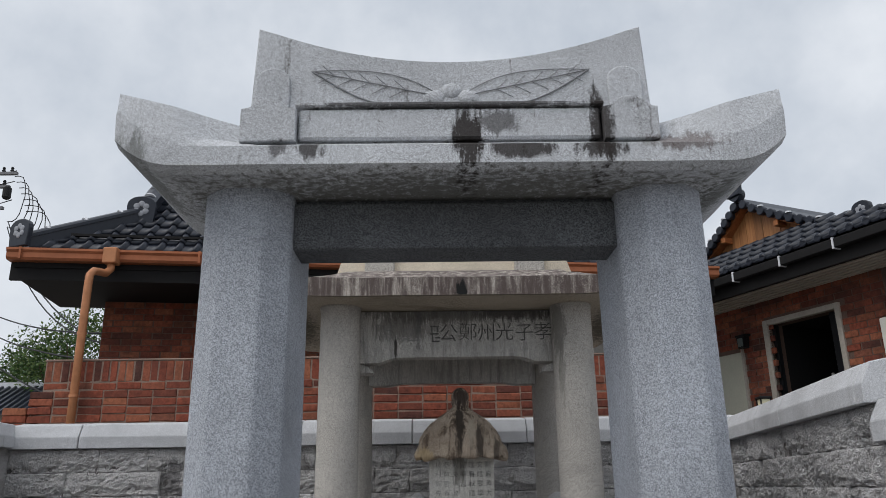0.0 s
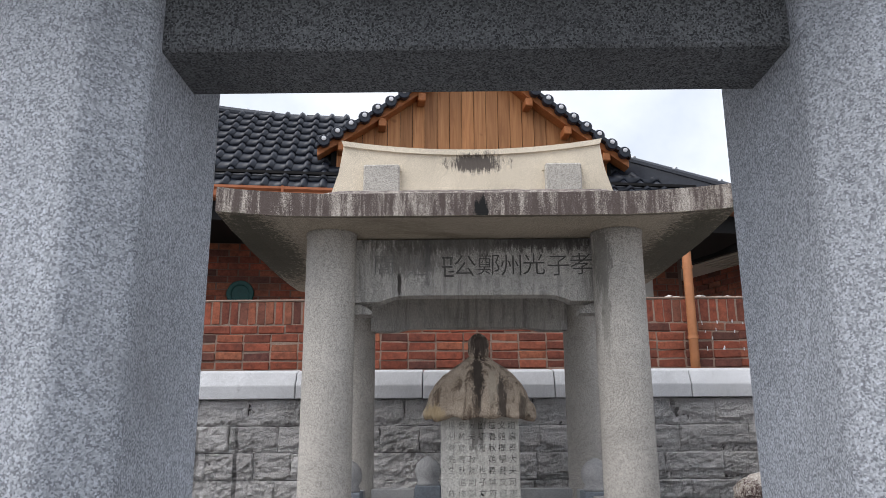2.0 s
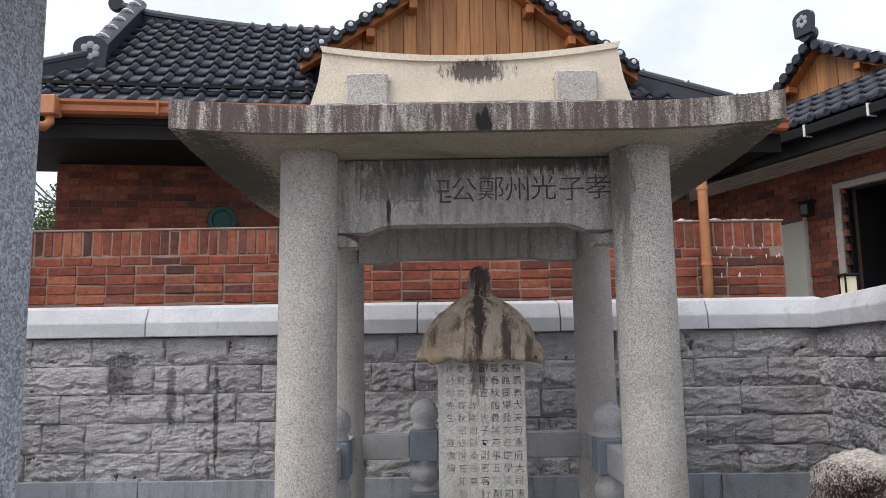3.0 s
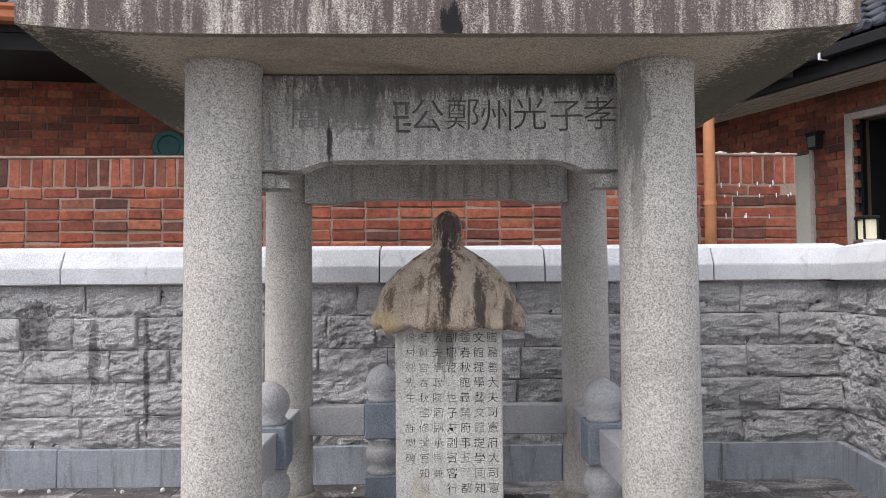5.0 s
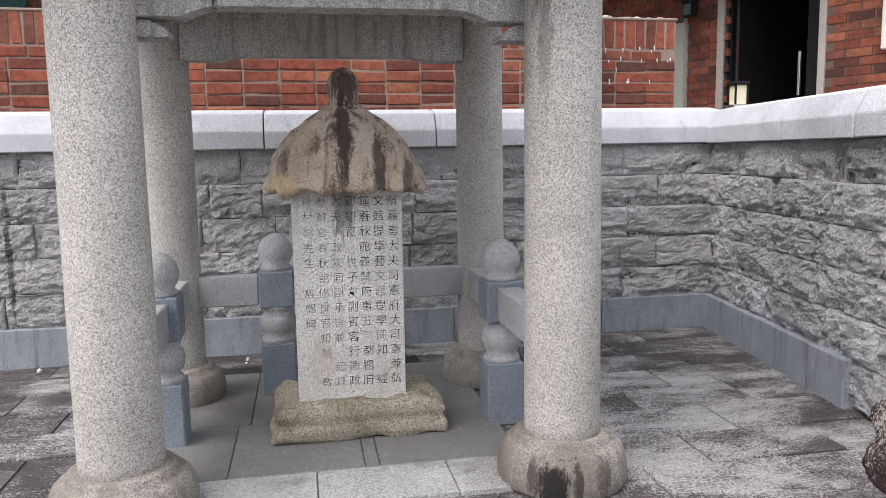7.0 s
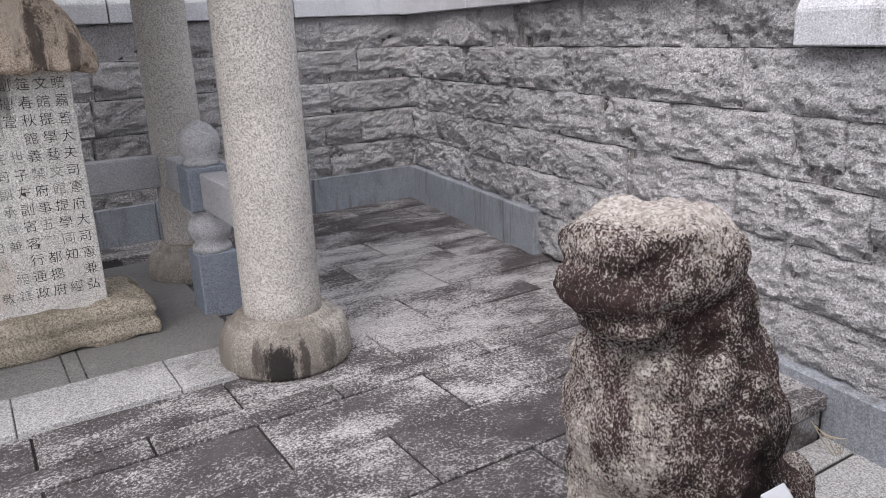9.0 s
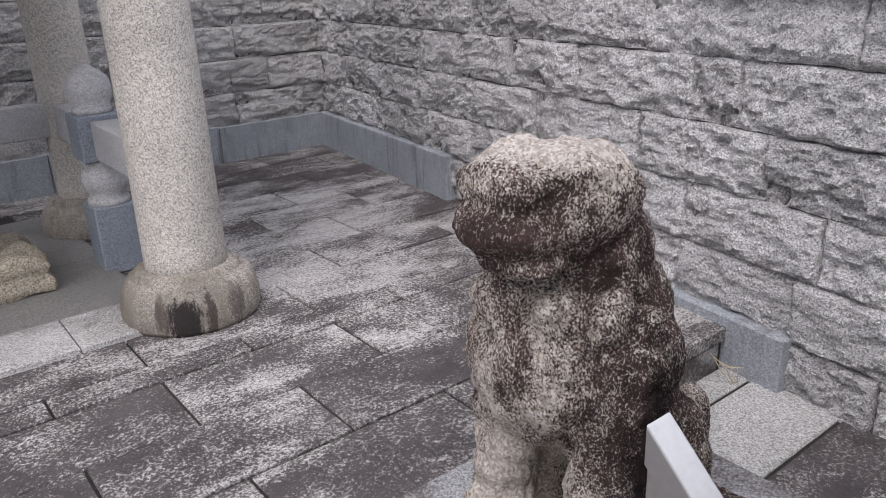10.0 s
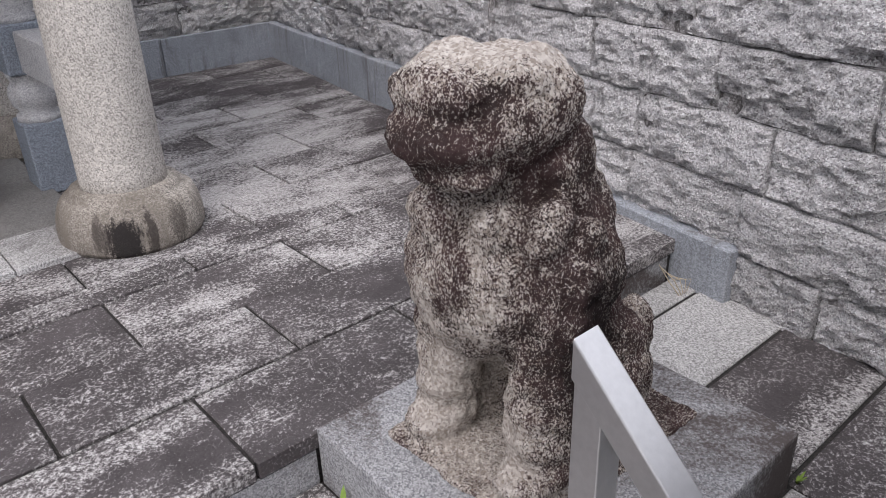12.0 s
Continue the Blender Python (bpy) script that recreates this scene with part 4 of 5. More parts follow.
def lion_statue():
    bm = bmesh.new()
    # trunk, chest and haunches
    blob(bm, (1.12, 3.235, 0.88), (0.145, 0.15, 0.26), (0, -12, 0))
    blob(bm, (1.02, 3.25, 1.00), (0.115, 0.15, 0.15))
    blob(bm, (0.965, 3.265, 0.94), (0.10, 0.150, 0.16))
    for y, s in ((3.115, -1), (3.375, 1)):
        blob(bm, (1.16, y, 0.70), (0.12, 0.085, 0.16))
        blob(bm, (1.12, y + 0.01 * s, 0.575), (0.13, 0.06, 0.045))
        limb(bm, (1.03, y - 0.012 * s, 0.98), (0.985, y - 0.005 * s, 0.60), 0.088, 0.068)
        blob(bm, (0.965, y - 0.005 * s, 0.575), (0.082, 0.060, 0.042))
        blob(bm, (1.06, y + 0.005 * s, 0.95), (0.095, 0.07, 0.13))
    # head: broad muzzle, heavy brow, mane
    blob(bm, (0.985, 3.235, 1.25), (0.115, 0.12, 0.10))
    blob(bm, (0.885, 3.25, 1.222), (0.080, 0.098, 0.054))
    blob(bm, (0.905, 3.24, 1.165), (0.07, 0.09, 0.032))
    blob(bm, (0.895, 3.255, 1.288), (0.07, 0.10, 0.05))
    blob(bm, (0.94, 3.285, 1.318), (0.070, 0.052, 0.042))
    blob(bm, (0.99, 3.165, 1.315), (0.08, 0.045, 0.045))
    blob(bm, (0.985, 3.225, 1.318), (0.085, 0.085, 0.034))
    blob(bm, (1.055, 3.235, 1.14), (0.09, 0.115, 0.15))
    for y in (3.125, 3.345):
        blob(bm, (1.025, y, 1.27), (0.038, 0.022, 0.062))
        blob(bm, (1.06, y + (0.008 if y < 3.2 else 0), 1.13), (0.055, 0.03, 0.11))
    # the mane fills the nape down to the shoulders
    blob(bm, (1.05, 3.225, 1.15), (0.065, 0.105, 0.15), (0, -12, 0))
    blob(bm, (1.105, 3.20, 1.02), (0.09, 0.12, 0.14))
    # beard and collar
    blob(bm, (0.915, 3.30, 1.06), (0.052, 0.068, 0.062))
    blob(bm, (0.945, 3.19, 1.065), (0.048, 0.045, 0.055))
    blob(bm, (0.985, 3.115, 1.06), (0.05, 0.045, 0.08), (25, 0, 0))
    blob(bm, (1.035, 3.095, 1.03), (0.05, 0.035, 0.07), (25, 0, 0))
    # tail against the back
    blob(bm, (1.36, 3.20, 0.67), (0.05, 0.052, 0.11), (0, 8, 0))
    blob(bm, (1.29, 3.20, 0.60), (0.08, 0.06, 0.06))
    box(0.875, 1.40, 3.03, 3.44, FLOOR + 0.0, FLOOR + 0.02, bm=bm)
    ob = new("raw", mesh_of(bm, None))
    md = ob.modifiers.new("remesh", "REMESH")
    md.mode, md.voxel_size = "VOXEL", 0.0065
    sm = ob.modifiers.new("smooth", "SMOOTH")
    sm.factor, sm.iterations = 0.6, 5
    bpy.context.view_layer.update()
    me = bpy.data.meshes.new_from_object(ob.evaluated_get(bpy.context.evaluated_depsgraph_get()))
    bpy.data.objects.remove(ob)
    out = bmesh.new()
    out.from_mesh(me)
    bpy.data.meshes.remove(me)
    out.normal_update()
    creases = [((0.925, 3.20, 1.00), (0.95, 3.185, 0.78), 0.022), ((0.96, 3.145, 1.04), (1.06, 3.07, 0.93), 0.020), ((1.08, 3.08, 0.98), (1.13, 3.06, 0.78), 0.016), ((0.87, 3.33, 1.03), (0.92, 3.22, 0.95), 0.016)]
    moves = []
    for v in out.verts:
        p = v.co
        groove = noise.ridged_multi_fractal(p * 6.5 + Vector((3, 1, 7)), 0.9, 2.0, 3, 1.0, 2.0)
        d = 0.007 * noise.fractal(p * 10, 1.0, 2.0, 3) - 0.014 * max(0.0, groove - 1.0) + 0.0025 * noise.fractal(p * 28, 0.8, 2.0, 3) + 0.003 * noise.fractal(p * 70, 0.8, 2.0, 3)
        for a, b, deep in creases:
            a, b = Vector(a), Vector(b)
            t = max(0.0, min(1.0, (p - a).dot(b - a) / (b - a).length_squared))
            away = (p - a.lerp(b, t) + Vector((0, 0, 0.012 * noise.noise(p * 22)))).length
            d -= deep * math.exp(-(away / 0.024) ** 2)
        moves.append(v.normal * d)
    for v, d in zip(out.verts, moves):
        v.co += d
    return out


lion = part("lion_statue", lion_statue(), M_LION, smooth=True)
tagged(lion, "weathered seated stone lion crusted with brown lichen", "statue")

# ---- stainless stair rail ----
handrail = thing("stair_handrail", "brushed stainless steel square-tube stair handrail", "handrail")
RX, RA, RB = 0.705, (2.815, 1.150), (2.26, 0.615)


def sloped_bar(x, w, drop, h):
    bm = bmesh.new()
    a = [(x - w / 2, RA[0], RA[1] - drop), (x + w / 2, RA[0], RA[1] - drop), (x + w / 2, RA[0], RA[1] - drop - h), (x - w / 2, RA[0], RA[1] - drop - h)]
    b = [(x - w / 2, RB[0], RB[1] - drop), (x + w / 2, RB[0], RB[1] - drop), (x + w / 2, RB[0], RB[1] - drop - h), (x - w / 2, RB[0], RB[1] - drop - h)]
    va, vb = [bm.verts.new(p) for p in a], [bm.verts.new(p) for p in b]
    bm.faces.new(va)
    bm.faces.new(vb[::-1])
    for i in range(4):
        j = (i + 1) % 4
        bm.faces.new((va[j], va[i], vb[i], vb[j]))
    bmesh.ops.recalc_face_normals(bm, faces=bm.faces[:])
    bmesh.ops.bevel(bm, geom=bm.edges[:], offset=0.002, segments=2, profile=0.5, affect="EDGES")
    return bm


part("top_rail", sloped_bar(RX, 0.042, 0.0, 0.05), M_STEEL, handrail)
part("lower_rail", sloped_bar(RX, 0.03, 0.52, 0.03), M_STEEL, handrail)
part("post", box(RX - 0.02, RX + 0.02, 2.772, 2.811, 0.19, 1.098, 0.002, 2), M_STEEL, handrail)
part("post", box(RX - 0.02, RX + 0.02, 2.27, 2.31, 0.19, 0.62, 0.002, 2), M_STEEL, handrail)
for k in range(4):
    y = 2.68 - 0.1 * k
    zt = RA[1] + (y - RA[0]) * (RB[1] - RA[1]) / (RB[0] - RA[0]) - 0.045
    part("baluster", box(RX - 0.01, RX + 0.01, y - 0.01, y + 0.01, zt - 0.51, zt, 0.002), M_STEEL, handrail)


# ---- brick garden wall behind the coping ----
brick_wall = part("brick_wall", box(-4.05, 2.905, 7.985, 8.17, 0.3, 2.683), M_MORTAR)
tagged(brick_wall, "low old red brick wall with a soldier course on top", "wall", kind="structure")
part("mortar_cap", box(-4.06, 2.92, 7.972, 8.18, 2.684, 2.704, 0.006), M_MORTAR, brick_wall, "thin mortar cap")
bm = bmesh.new()
for k in range(26):
    bx = 2.02 + random.random() * 0.88
    bmesh.ops.create_icosphere(bm, subdivisions=1, radius=0.016 + 0.022 * random.random(), matrix=Matrix.Translation((bx, 7.99 + 0.15 * random.random(), 2.707)) @ Matrix.Diagonal((1.6, 1.2, 0.6, 1)))
part("mortar_lumps", roughen(bm, 0.01, 30), M_PEEL, brick_wall, "broken pale mortar lumps")

rnd = random.Random(17)
for k in range(16):
    x, z, h = rnd.uniform(2.32, 2.86), rnd.choice((2.28, 2.36, 2.44, 2.20)) + rnd.uniform(0, 0.02), rnd.uniform(0.02, 0.045)
    part("paint_drip", box(x, x + rnd.uniform(0.005, 0.011), 7.973, 7.981, z, z + h, 0.002), M_WHITEPUTTY, brick_wall, "white paint drip")

# ---- house behind ----
HOUSE = Matrix.Translation((-4.7, 8.22, 0)) @ pose(0, 0, 0, 0, 0, 7.5) @ Matrix.Translation((4.7, -8.22, 0))
house = thing("brick_house", "old red brick house with a black tiled hipped roof", "house", at=HOUSE)
part("wall", box(-4.05, 3.2, 9.52, 9.9, 0.0, 3.85), M_MORTAR_DARK, house)
part("left_wall", box(-4.05, -3.8, 9.9, 14.0, 0.0, 3.85), M_HOUSEBRICK, house)
part("plaster_patch", box(2.25, 2.80, 9.485, 9.53, 2.3, 3.42, 0.003), M_PEEL, house, "peeling white plaster patch")
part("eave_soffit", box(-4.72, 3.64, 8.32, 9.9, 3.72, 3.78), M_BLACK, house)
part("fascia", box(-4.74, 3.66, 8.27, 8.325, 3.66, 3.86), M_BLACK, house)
bm = prism([(8.10, 3.99), (8.10, 3.965), (8.125, 3.94), (8.125, 3.885), (8.15, 3.86), (8.27, 3.86), (8.27, 3.99)][::-1], 0, 8.42)
for v in bm.verts:
    v.co = Vector((-4.75 + v.co.y, v.co.x, v.co.z))
bmesh.ops.recalc_face_normals(bm, faces=bm.faces[:])
gutter = part("gutter", bm, M_COPPER, house, "copper-brown box gutter")
for gx in np.linspace(-4.6, 3.1, 9):
    part("bracket", box(gx - 0.012, gx + 0.012, 8.093, 8.11, 3.86, 3.995), M_COPPER, gutter)
for px, back in ((-3.62, 0.0), (2.27, 0.9)):
    pipe = thing("downpipe", "orange-brown round rainwater downpipe", "downpipe", "downpipes of the brick house")
    gy = 8.25 + back
    part("hopper", box(px - 0.075, px + 0.075, gy - 0.08, gy + 0.07, 3.82, 4.0, 0.008), M_PIPE, pipe)
    part("pipe", tube([(px, gy, 3.83), (px, gy, 3.76), (px - 0.02, gy - 0.06, 3.70), (px - 0.05, 7.96 + back * 0.1, 3.66 - back * 0.2), (px - 0.06, 7.90, 3.60 - back * 0.25), (px - 0.06, 7.89, 3.5 - back * 0.25), (px - 0.06, 7.89, 0.3)], 0.042, 16), M_PIPE, pipe, smooth=True)
    for z in (2.95, 2.3):
        part("clip", lathe([(0.048, 0), (0.048, 0.03)], 16, at=(px - 0.06, 7.89, z)), M_PIPE, pipe)
vent = part("wall_vent", lathe([(0.155, 0.0), (0.16, 0.02), (0.15, 0.035), (0.11, 0.03), (0.10, 0.015)], 28), M_VENT, m=HOUSE @ pose(-2.28, 9.50, 3.10, 90, 0, 0))
tagged(vent, "round dark green vent cover on the brick house", "vent")

EAVE_Y, EAVE_Z, PITCH = 8.22, 3.99, 0.80
RIDGE_Y = 10.62


def roof_z(y):
    return EAVE_Z + PITCH * (y - EAVE_Y)


def on_front(x, y):
    if x < -3.58:
        return y < 8.3 + (x + 4.6) * 0.8
    return y < 8.2 + 0.752 * (3.36 - x)


def tile_mesh(w=0.205, l=0.34):
    """An S-shaped tile with a thick rolled nose, lying along +y, nose at y = 0."""
    prof = [(0.0, 0.0), (0.055, -0.003), (0.115, 0.0), (0.128, 0.024), (0.155, 0.046), (0.182, 0.034), (0.205, 0.002)]
    bm = bmesh.new()
    a = [bm.verts.new((x, 0.0, z + 0.036)) for x, z in prof]
    b = [bm.verts.new((x, l, z)) for x, z in prof]
    c = [bm.verts.new((x, 0.006, z + 0.006)) for x, z in prof]
    for i in range(len(prof) - 1):
        bm.faces.new((a[i], a[i + 1], b[i + 1], b[i]))
        bm.faces.new((c[i], c[i + 1], a[i + 1], a[i]))
    return mesh_of(bm, M_TILE, True, "tile")


TILE = tile_mesh()
roof = part("roof", prism([(-4.7, 3.80), (3.25, 3.80), (3.25, 3.96), (-4.7, 3.96)], 8.25, 8.6), M_BLACK, house, "black tiled roof")
bm = bmesh.new()
f = [(-4.7, 8.22), (3.36, 8.22), (2.31, 8.99), (2.05, 9.18), (1.85, 8.80), (-1.15, 8.80), (-1.15, RIDGE_Y), (-3.58, RIDGE_Y), (-3.58, 9.12)]
bm.faces.new([bm.verts.new((x, y, roof_z(y) - 0.012)) for x, y in f])
part("roof_sheet", bm, M_BLACK, roof)
tilt = math.degrees(math.atan(PITCH))
row_step = 0.30 * math.cos(math.atan(PITCH))
for j in range(11):
    y = EAVE_Y - 0.03 + j * row_step
    for i in range(40):
        x = -4.75 + i * 0.205
        if on_front(x + 0.1, y + 0.12) and y < RIDGE_Y - 0.1 and not (-1.2 < x < 1.9 and y > 8.66):
            part("tile", TILE, None, roof, m=pose(x, y, roof_z(y), tilt, 0, 0))


def ridge_run(name, pts, r, parent, caps=0):
    """A stacked ridge along places, with a rounded top."""
    bm = bmesh.new()
    rings = []
    prof = [(-r, -0.22), (-r, -0.02), (-r * 1.25, -0.02), (-r * 1.25, 0.02), (-r * 0.8, r * 0.7), (0, r), (r * 0.8, r * 0.7), (r * 1.25, 0.02), (r * 1.25, -0.02), (r, -0.02), (r, -0.22)]
    pts = [Vector(p) for p in pts]
    for i, p in enumerate(pts):
        d = pts[min(i + 1, len(pts) - 1)] - pts[max(0, i - 1)]
        s = Vector((d.y, -d.x, 0)).normalized()
        rings.append([bm.verts.new(p + s * a + Vector((0, 0, b))) for a, b in prof])
    for a, b in zip(rings, rings[1:]):
        for k in range(len(prof) - 1):
            bm.faces.new((a[k], a[k + 1], b[k + 1], b[k]))
    bm.faces.new(rings[0])
    bm.faces.new(rings[-1])
    bmesh.ops.recalc_face_normals(bm, faces=bm.faces[:])
    ob = part(name, bm, M_TILE, parent)
    for k in range(caps):
        t = (k + 0.5) / caps * (len(pts) - 1)
        i = min(int(t), len(pts) - 2)
        p, d = pts[i].lerp(pts[i + 1], t - i), pts[i + 1] - pts[i]
        q = bmesh.new()
        tube([p - d.normalized() * 0.015 + Vector((0, 0, 0.01)), p + d.normalized() * 0.015 + Vector((0, 0, 0.01))], r * 1.02, 12, q)
        part("joint", q, M_WHITEPUTTY, parent, "white plaster joint")
    return ob


def end_ornament(at, parent, s=1.0):
    """A shield-shaped end tile with a pale flower relief, facing -y."""
    pts = [(-0.10 * s, 0.0), (0.10 * s, 0.0), (0.115 * s, 0.16 * s)] + [(0.115 * s * math.cos(a), 0.16 * s + 0.09 * s * math.sin(a) ** 0.8) for a in [math.pi * k / 10 for k in range(1, 10)]] + [(-0.115 * s, 0.16 * s)]
    o = part("end_ornament", prism(pts, -0.03, 0.03, bevel=0.008), M_TILE, parent, "black end tile with a pale flower", m=at)
    bm = bmesh.new()
    for k in range(6):
        a = 2 * math.pi * k / 6 + 0.5
        bmesh.ops.create_uvsphere(bm, u_segments=8, v_segments=6, radius=0.026 * s, matrix=Matrix.Translation((0.042 * s * math.cos(a), -0.032, 0.14 * s + 0.042 * s * math.sin(a))) @ Matrix.Diagonal((1, 0.3, 1, 1)))
    part("flower", bm, plain("silver_flower_paint", (0.30, 0.31, 0.34), 0.5), o)
    return o


ridge_pts = [(-3.75 + 3.3 * t, RIDGE_Y, 6.02 - 0.34 * t ** 0.6) for t in [k / 10 for k in range(11)]]
ridge_run("main_ridge", ridge_pts, 0.11, roof, 4)
bm = bmesh.new()
box(-3.78, -0.5, RIDGE_Y - 0.07, RIDGE_Y + 0.07, 5.4, 5.66, bm=bm)
part("ridge_base", bm, M_TILE, roof)
ridge_run("descending_ridge", [(-3.58, 9.15 + 1.45 * t, roof_z(9.15 + 1.45 * t) + 0.20) for t in (0, 0.33, 0.66, 1.0)], 0.085, roof, 5)
ridge_run("hip_ridge", [(-3.66 - 0.95 * t, 9.05 - 0.77 * t, roof_z(9.05 - 0.77 * t) + 0.13) for t in (0, 0.5, 1.0)], 0.07, roof, 3)
ridge_run("hip_ridge", [(1.45 + 1.95 * t, 9.64 - 1.46 * t, roof_z(9.64 - 1.46 * t) + 0.17) for t in (0, 0.33, 0.66, 1.0)], 0.07, roof, 5)
end_ornament(pose(-3.60, 9.02, roof_z(9.02) - 0.03), roof, 1.55)
end_ornament(pose(-4.66, 8.20, roof_z(8.20) + 0.05, 0, 0, -30), roof, 1.3)
part("ridge_tail", lathe([(0.02, -0.05), (0.09, -0.05), (0.1, 0.0), (0.09, 0.05), (0.02, 0.05)], 16), M_TILE, roof, m=pose(-3.85, RIDGE_Y, 6.10, 90, 0, 0))
part("snow_bar", box(-4.2, 3.0, 8.42, 8.47, roof_z(8.45) + 0.07, roof_z(8.45) + 0.10), M_BLACK, roof)

# front gable with pine boards
GABX, GABY = 0.43, 8.78


def barge(t):
    """Half-width and height along the concave verge, t from the apex down."""
    return 1.83 * t, 6.08 - 1.45 * (t ** 0.82)


gable = part("gable", box(GABX - 1.0, GABX + 1.0, GABY + 0.06, GABY + 0.1, 4.2, 4.7), M_BLACK, house, "pine-boarded gable")
verge = [barge(k / 12) for k in range(12)]
back = [(GABX + a, b - 0.07) for a, b in verge[::-1]] + [(GABX - a, b - 0.07) for a, b in verge[1:]]
part("backing", prism([(GABX - verge[-1][0], 4.25), (GABX + verge[-1][0], 4.25)] + back, GABY + 0.066, GABY + 0.09), M_BLACK, gable)
w = 0.147
for k in range(-11, 11):
    x0, x1 = GABX + k * w, GABX + (k + 1) * w
    hgt = []
    for x in (x0, x1):
        t = abs(x - GABX) / 1.83
        hgt.append(6.08 - 1.45 * t ** 0.82 - 0.06)
    if min(hgt) > 4.36:
        part("board", prism([(x0 + 0.003, 4.25), (x1 - 0.003, 4.25), (x1 - 0.003, hgt[1]), (x0 + 0.003, hgt[0])], GABY + 0.03 + 0.004 * (k % 2), GABY + 0.06), M_WOOD, gable)
for sg in (-1, 1):
    pts = [barge(k / 12) for k in range(13)]
    up = [(GABX + sg * a, b) for a, b in pts]
    lo = [(GABX + sg * a, b - 0.085) for a, b in pts]
    poly = up + lo[::-1]
    bm = prism(poly, GABY - 0.14, GABY + 0.03)
    bmesh.ops.recalc_face_normals(bm, faces=bm.faces[:])
    part("bargeboard", bm, M_RAFTER, gable)
    poly = [(x, z + 0.05) for x, z in up] + [(x, z) for x, z in up[::-1]]
    bm = prism(poly, GABY - 0.22, RIDGE_Y + 0.3)
    bmesh.ops.recalc_face_normals(bm, faces=bm.faces[:])
    part("gable_roof", bm, M_TILE, gable)
    for k in range(1, 13):
        a, b = barge((k - 0.3) / 12.2)
        x, z = GABX + sg * a, b + 0.02
        disc = part("verge_tile", lathe([(0.066, -0.07), (0.07, 0.0), (0.062, 0.012), (0.05, 0.012)], 14), M_TILE, gable, m=pose(x, GABY - 0.23, z, 90, 0, 0))
        part("verge_stud", lathe([(0.028, 0.0), (0.026, 0.012), (0.01, 0.016)], 10), M_WHITEPUTTY, gable, m=pose(x, GABY - 0.243, z + 0.018, 90, 0, 0))
    for k in (4, 7, 10):
        a, b = barge((k + 0.2) / 12)
        part("purlin_end", box(GABX + sg * a - 0.045, GABX + sg * a + 0.045, GABY - 0.17, GABY + 0.03, b - 0.20, b - 0.10, 0.01), M_RAFTER, gable)

# ---- right-hand brick building, turned ----
RB = Matrix.Translation((4.43, 9.78, 0)) @ pose(0, 0, 0, 0, 0, math.degrees(math.atan2(-0.92, 0.39)))
annex = thing("brick_annex", "red brick annex with a black tiled roof and dark doorway", "house", at=RB)
for a, b, c, d in ((-3.2, -0.06, 0, 4.0), (0.98, 1.66, 0, 4.0), (-0.06, 0.98, 3.36, 4.0)):
    part("wall", box(a, b, 0.012, 0.25, c, d), M_MORTAR_DARK, annex)
part("return_wall", box(1.62, 1.658, 0.25, 3.0, 0, 4.0), M_HOUSEBRICK, annex)
# panels behind the doorway; the room's darkness is painted into their near-black colour
part("dark_room", box(-0.1, 1.05, 1.6, 1.65, 0.5, 3.8), M_VOID, annex, "black back panel painted as the unlit interior")
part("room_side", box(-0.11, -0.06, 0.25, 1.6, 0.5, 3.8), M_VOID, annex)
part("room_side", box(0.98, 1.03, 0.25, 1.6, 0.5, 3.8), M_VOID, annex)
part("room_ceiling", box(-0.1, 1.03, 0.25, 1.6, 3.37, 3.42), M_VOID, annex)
part("door_surround", box(-0.14, -0.06, -0.02, 0.06, 0.3, 3.42, 0.005), M_FRAME, annex)
part("door_surround", box(0.98, 1.05, -0.02, 0.06, 0.3, 3.42, 0.005), M_FRAME, annex)
part("door_surround", box(-0.06, 0.98, -0.02, 0.06, 3.35, 3.42, 0.005), M_FRAME, annex)
leaf = part("door", box(0.80, 0.97, 0.10, 0.15, 0.4, 3.35, 0.004), M_DOORDARK, annex, "black open door edge")
part("handle", box(0.74, 0.765, 0.05, 0.08, 2.20, 2.62, 0.004), M_STEEL, leaf, "chrome handle")
part("frame_bar", box(-0.055, 0.0, 0.06, 0.12, 0.4, 3.35), M_DOORDARK, annex)
part("panel", box(-1.1, -0.56, -0.012, 0.02, 1.5, 3.08, 0.004), M_BEIGE, annex, "beige metal service panel")
part("panel_frame", box(-0.565, -0.53, -0.03, 0.02, 1.5, 3.12, 0.003), M_FRAME, annex)
lamp = part("wall_lamp", prism([(-0.05, 0.0), (0.05, 0.0), (0.065, 0.15), (-0.065, 0.15)], -0.05, 0.05), M_BLACK, annex, "black wall lantern", m=pose(-0.40, -0.13, 3.10))
part("lamp_cap", box(-0.075, 0.075, -0.06, 0.06, 0.15, 0.175, 0.004), M_BLACK, lamp)
part("lamp_arm", box(-0.012, 0.012, 0.05, 0.14, 0.17, 0.2), M_BLACK, lamp)
part("lamp_pane", box(-0.045, 0.045, -0.054, -0.05, 0.02, 0.13), M_GREENGLASS, lamp)
part("cladding", box(1.66, 3.6, 0.20, 0.25, 0, 3.9), M_GREENGLASS, annex, "grey-green cladding")
part("soffit", box(-3.2, 3.6, -0.60, 0.02, 3.68, 3.70), M_SOFFIT, annex, "pale ribbed soffit")
for k in range(6):
    part("soffit_rib", box(-1.6, 3.6, -0.57 + 0.1 * k, -0.56 + 0.1 * k, 3.668, 3.68), M_FRAME, annex)
part("fascia", box(-3.2, 3.6, -0.66, -0.60, 3.67, 3.84), M_BLACK, annex)
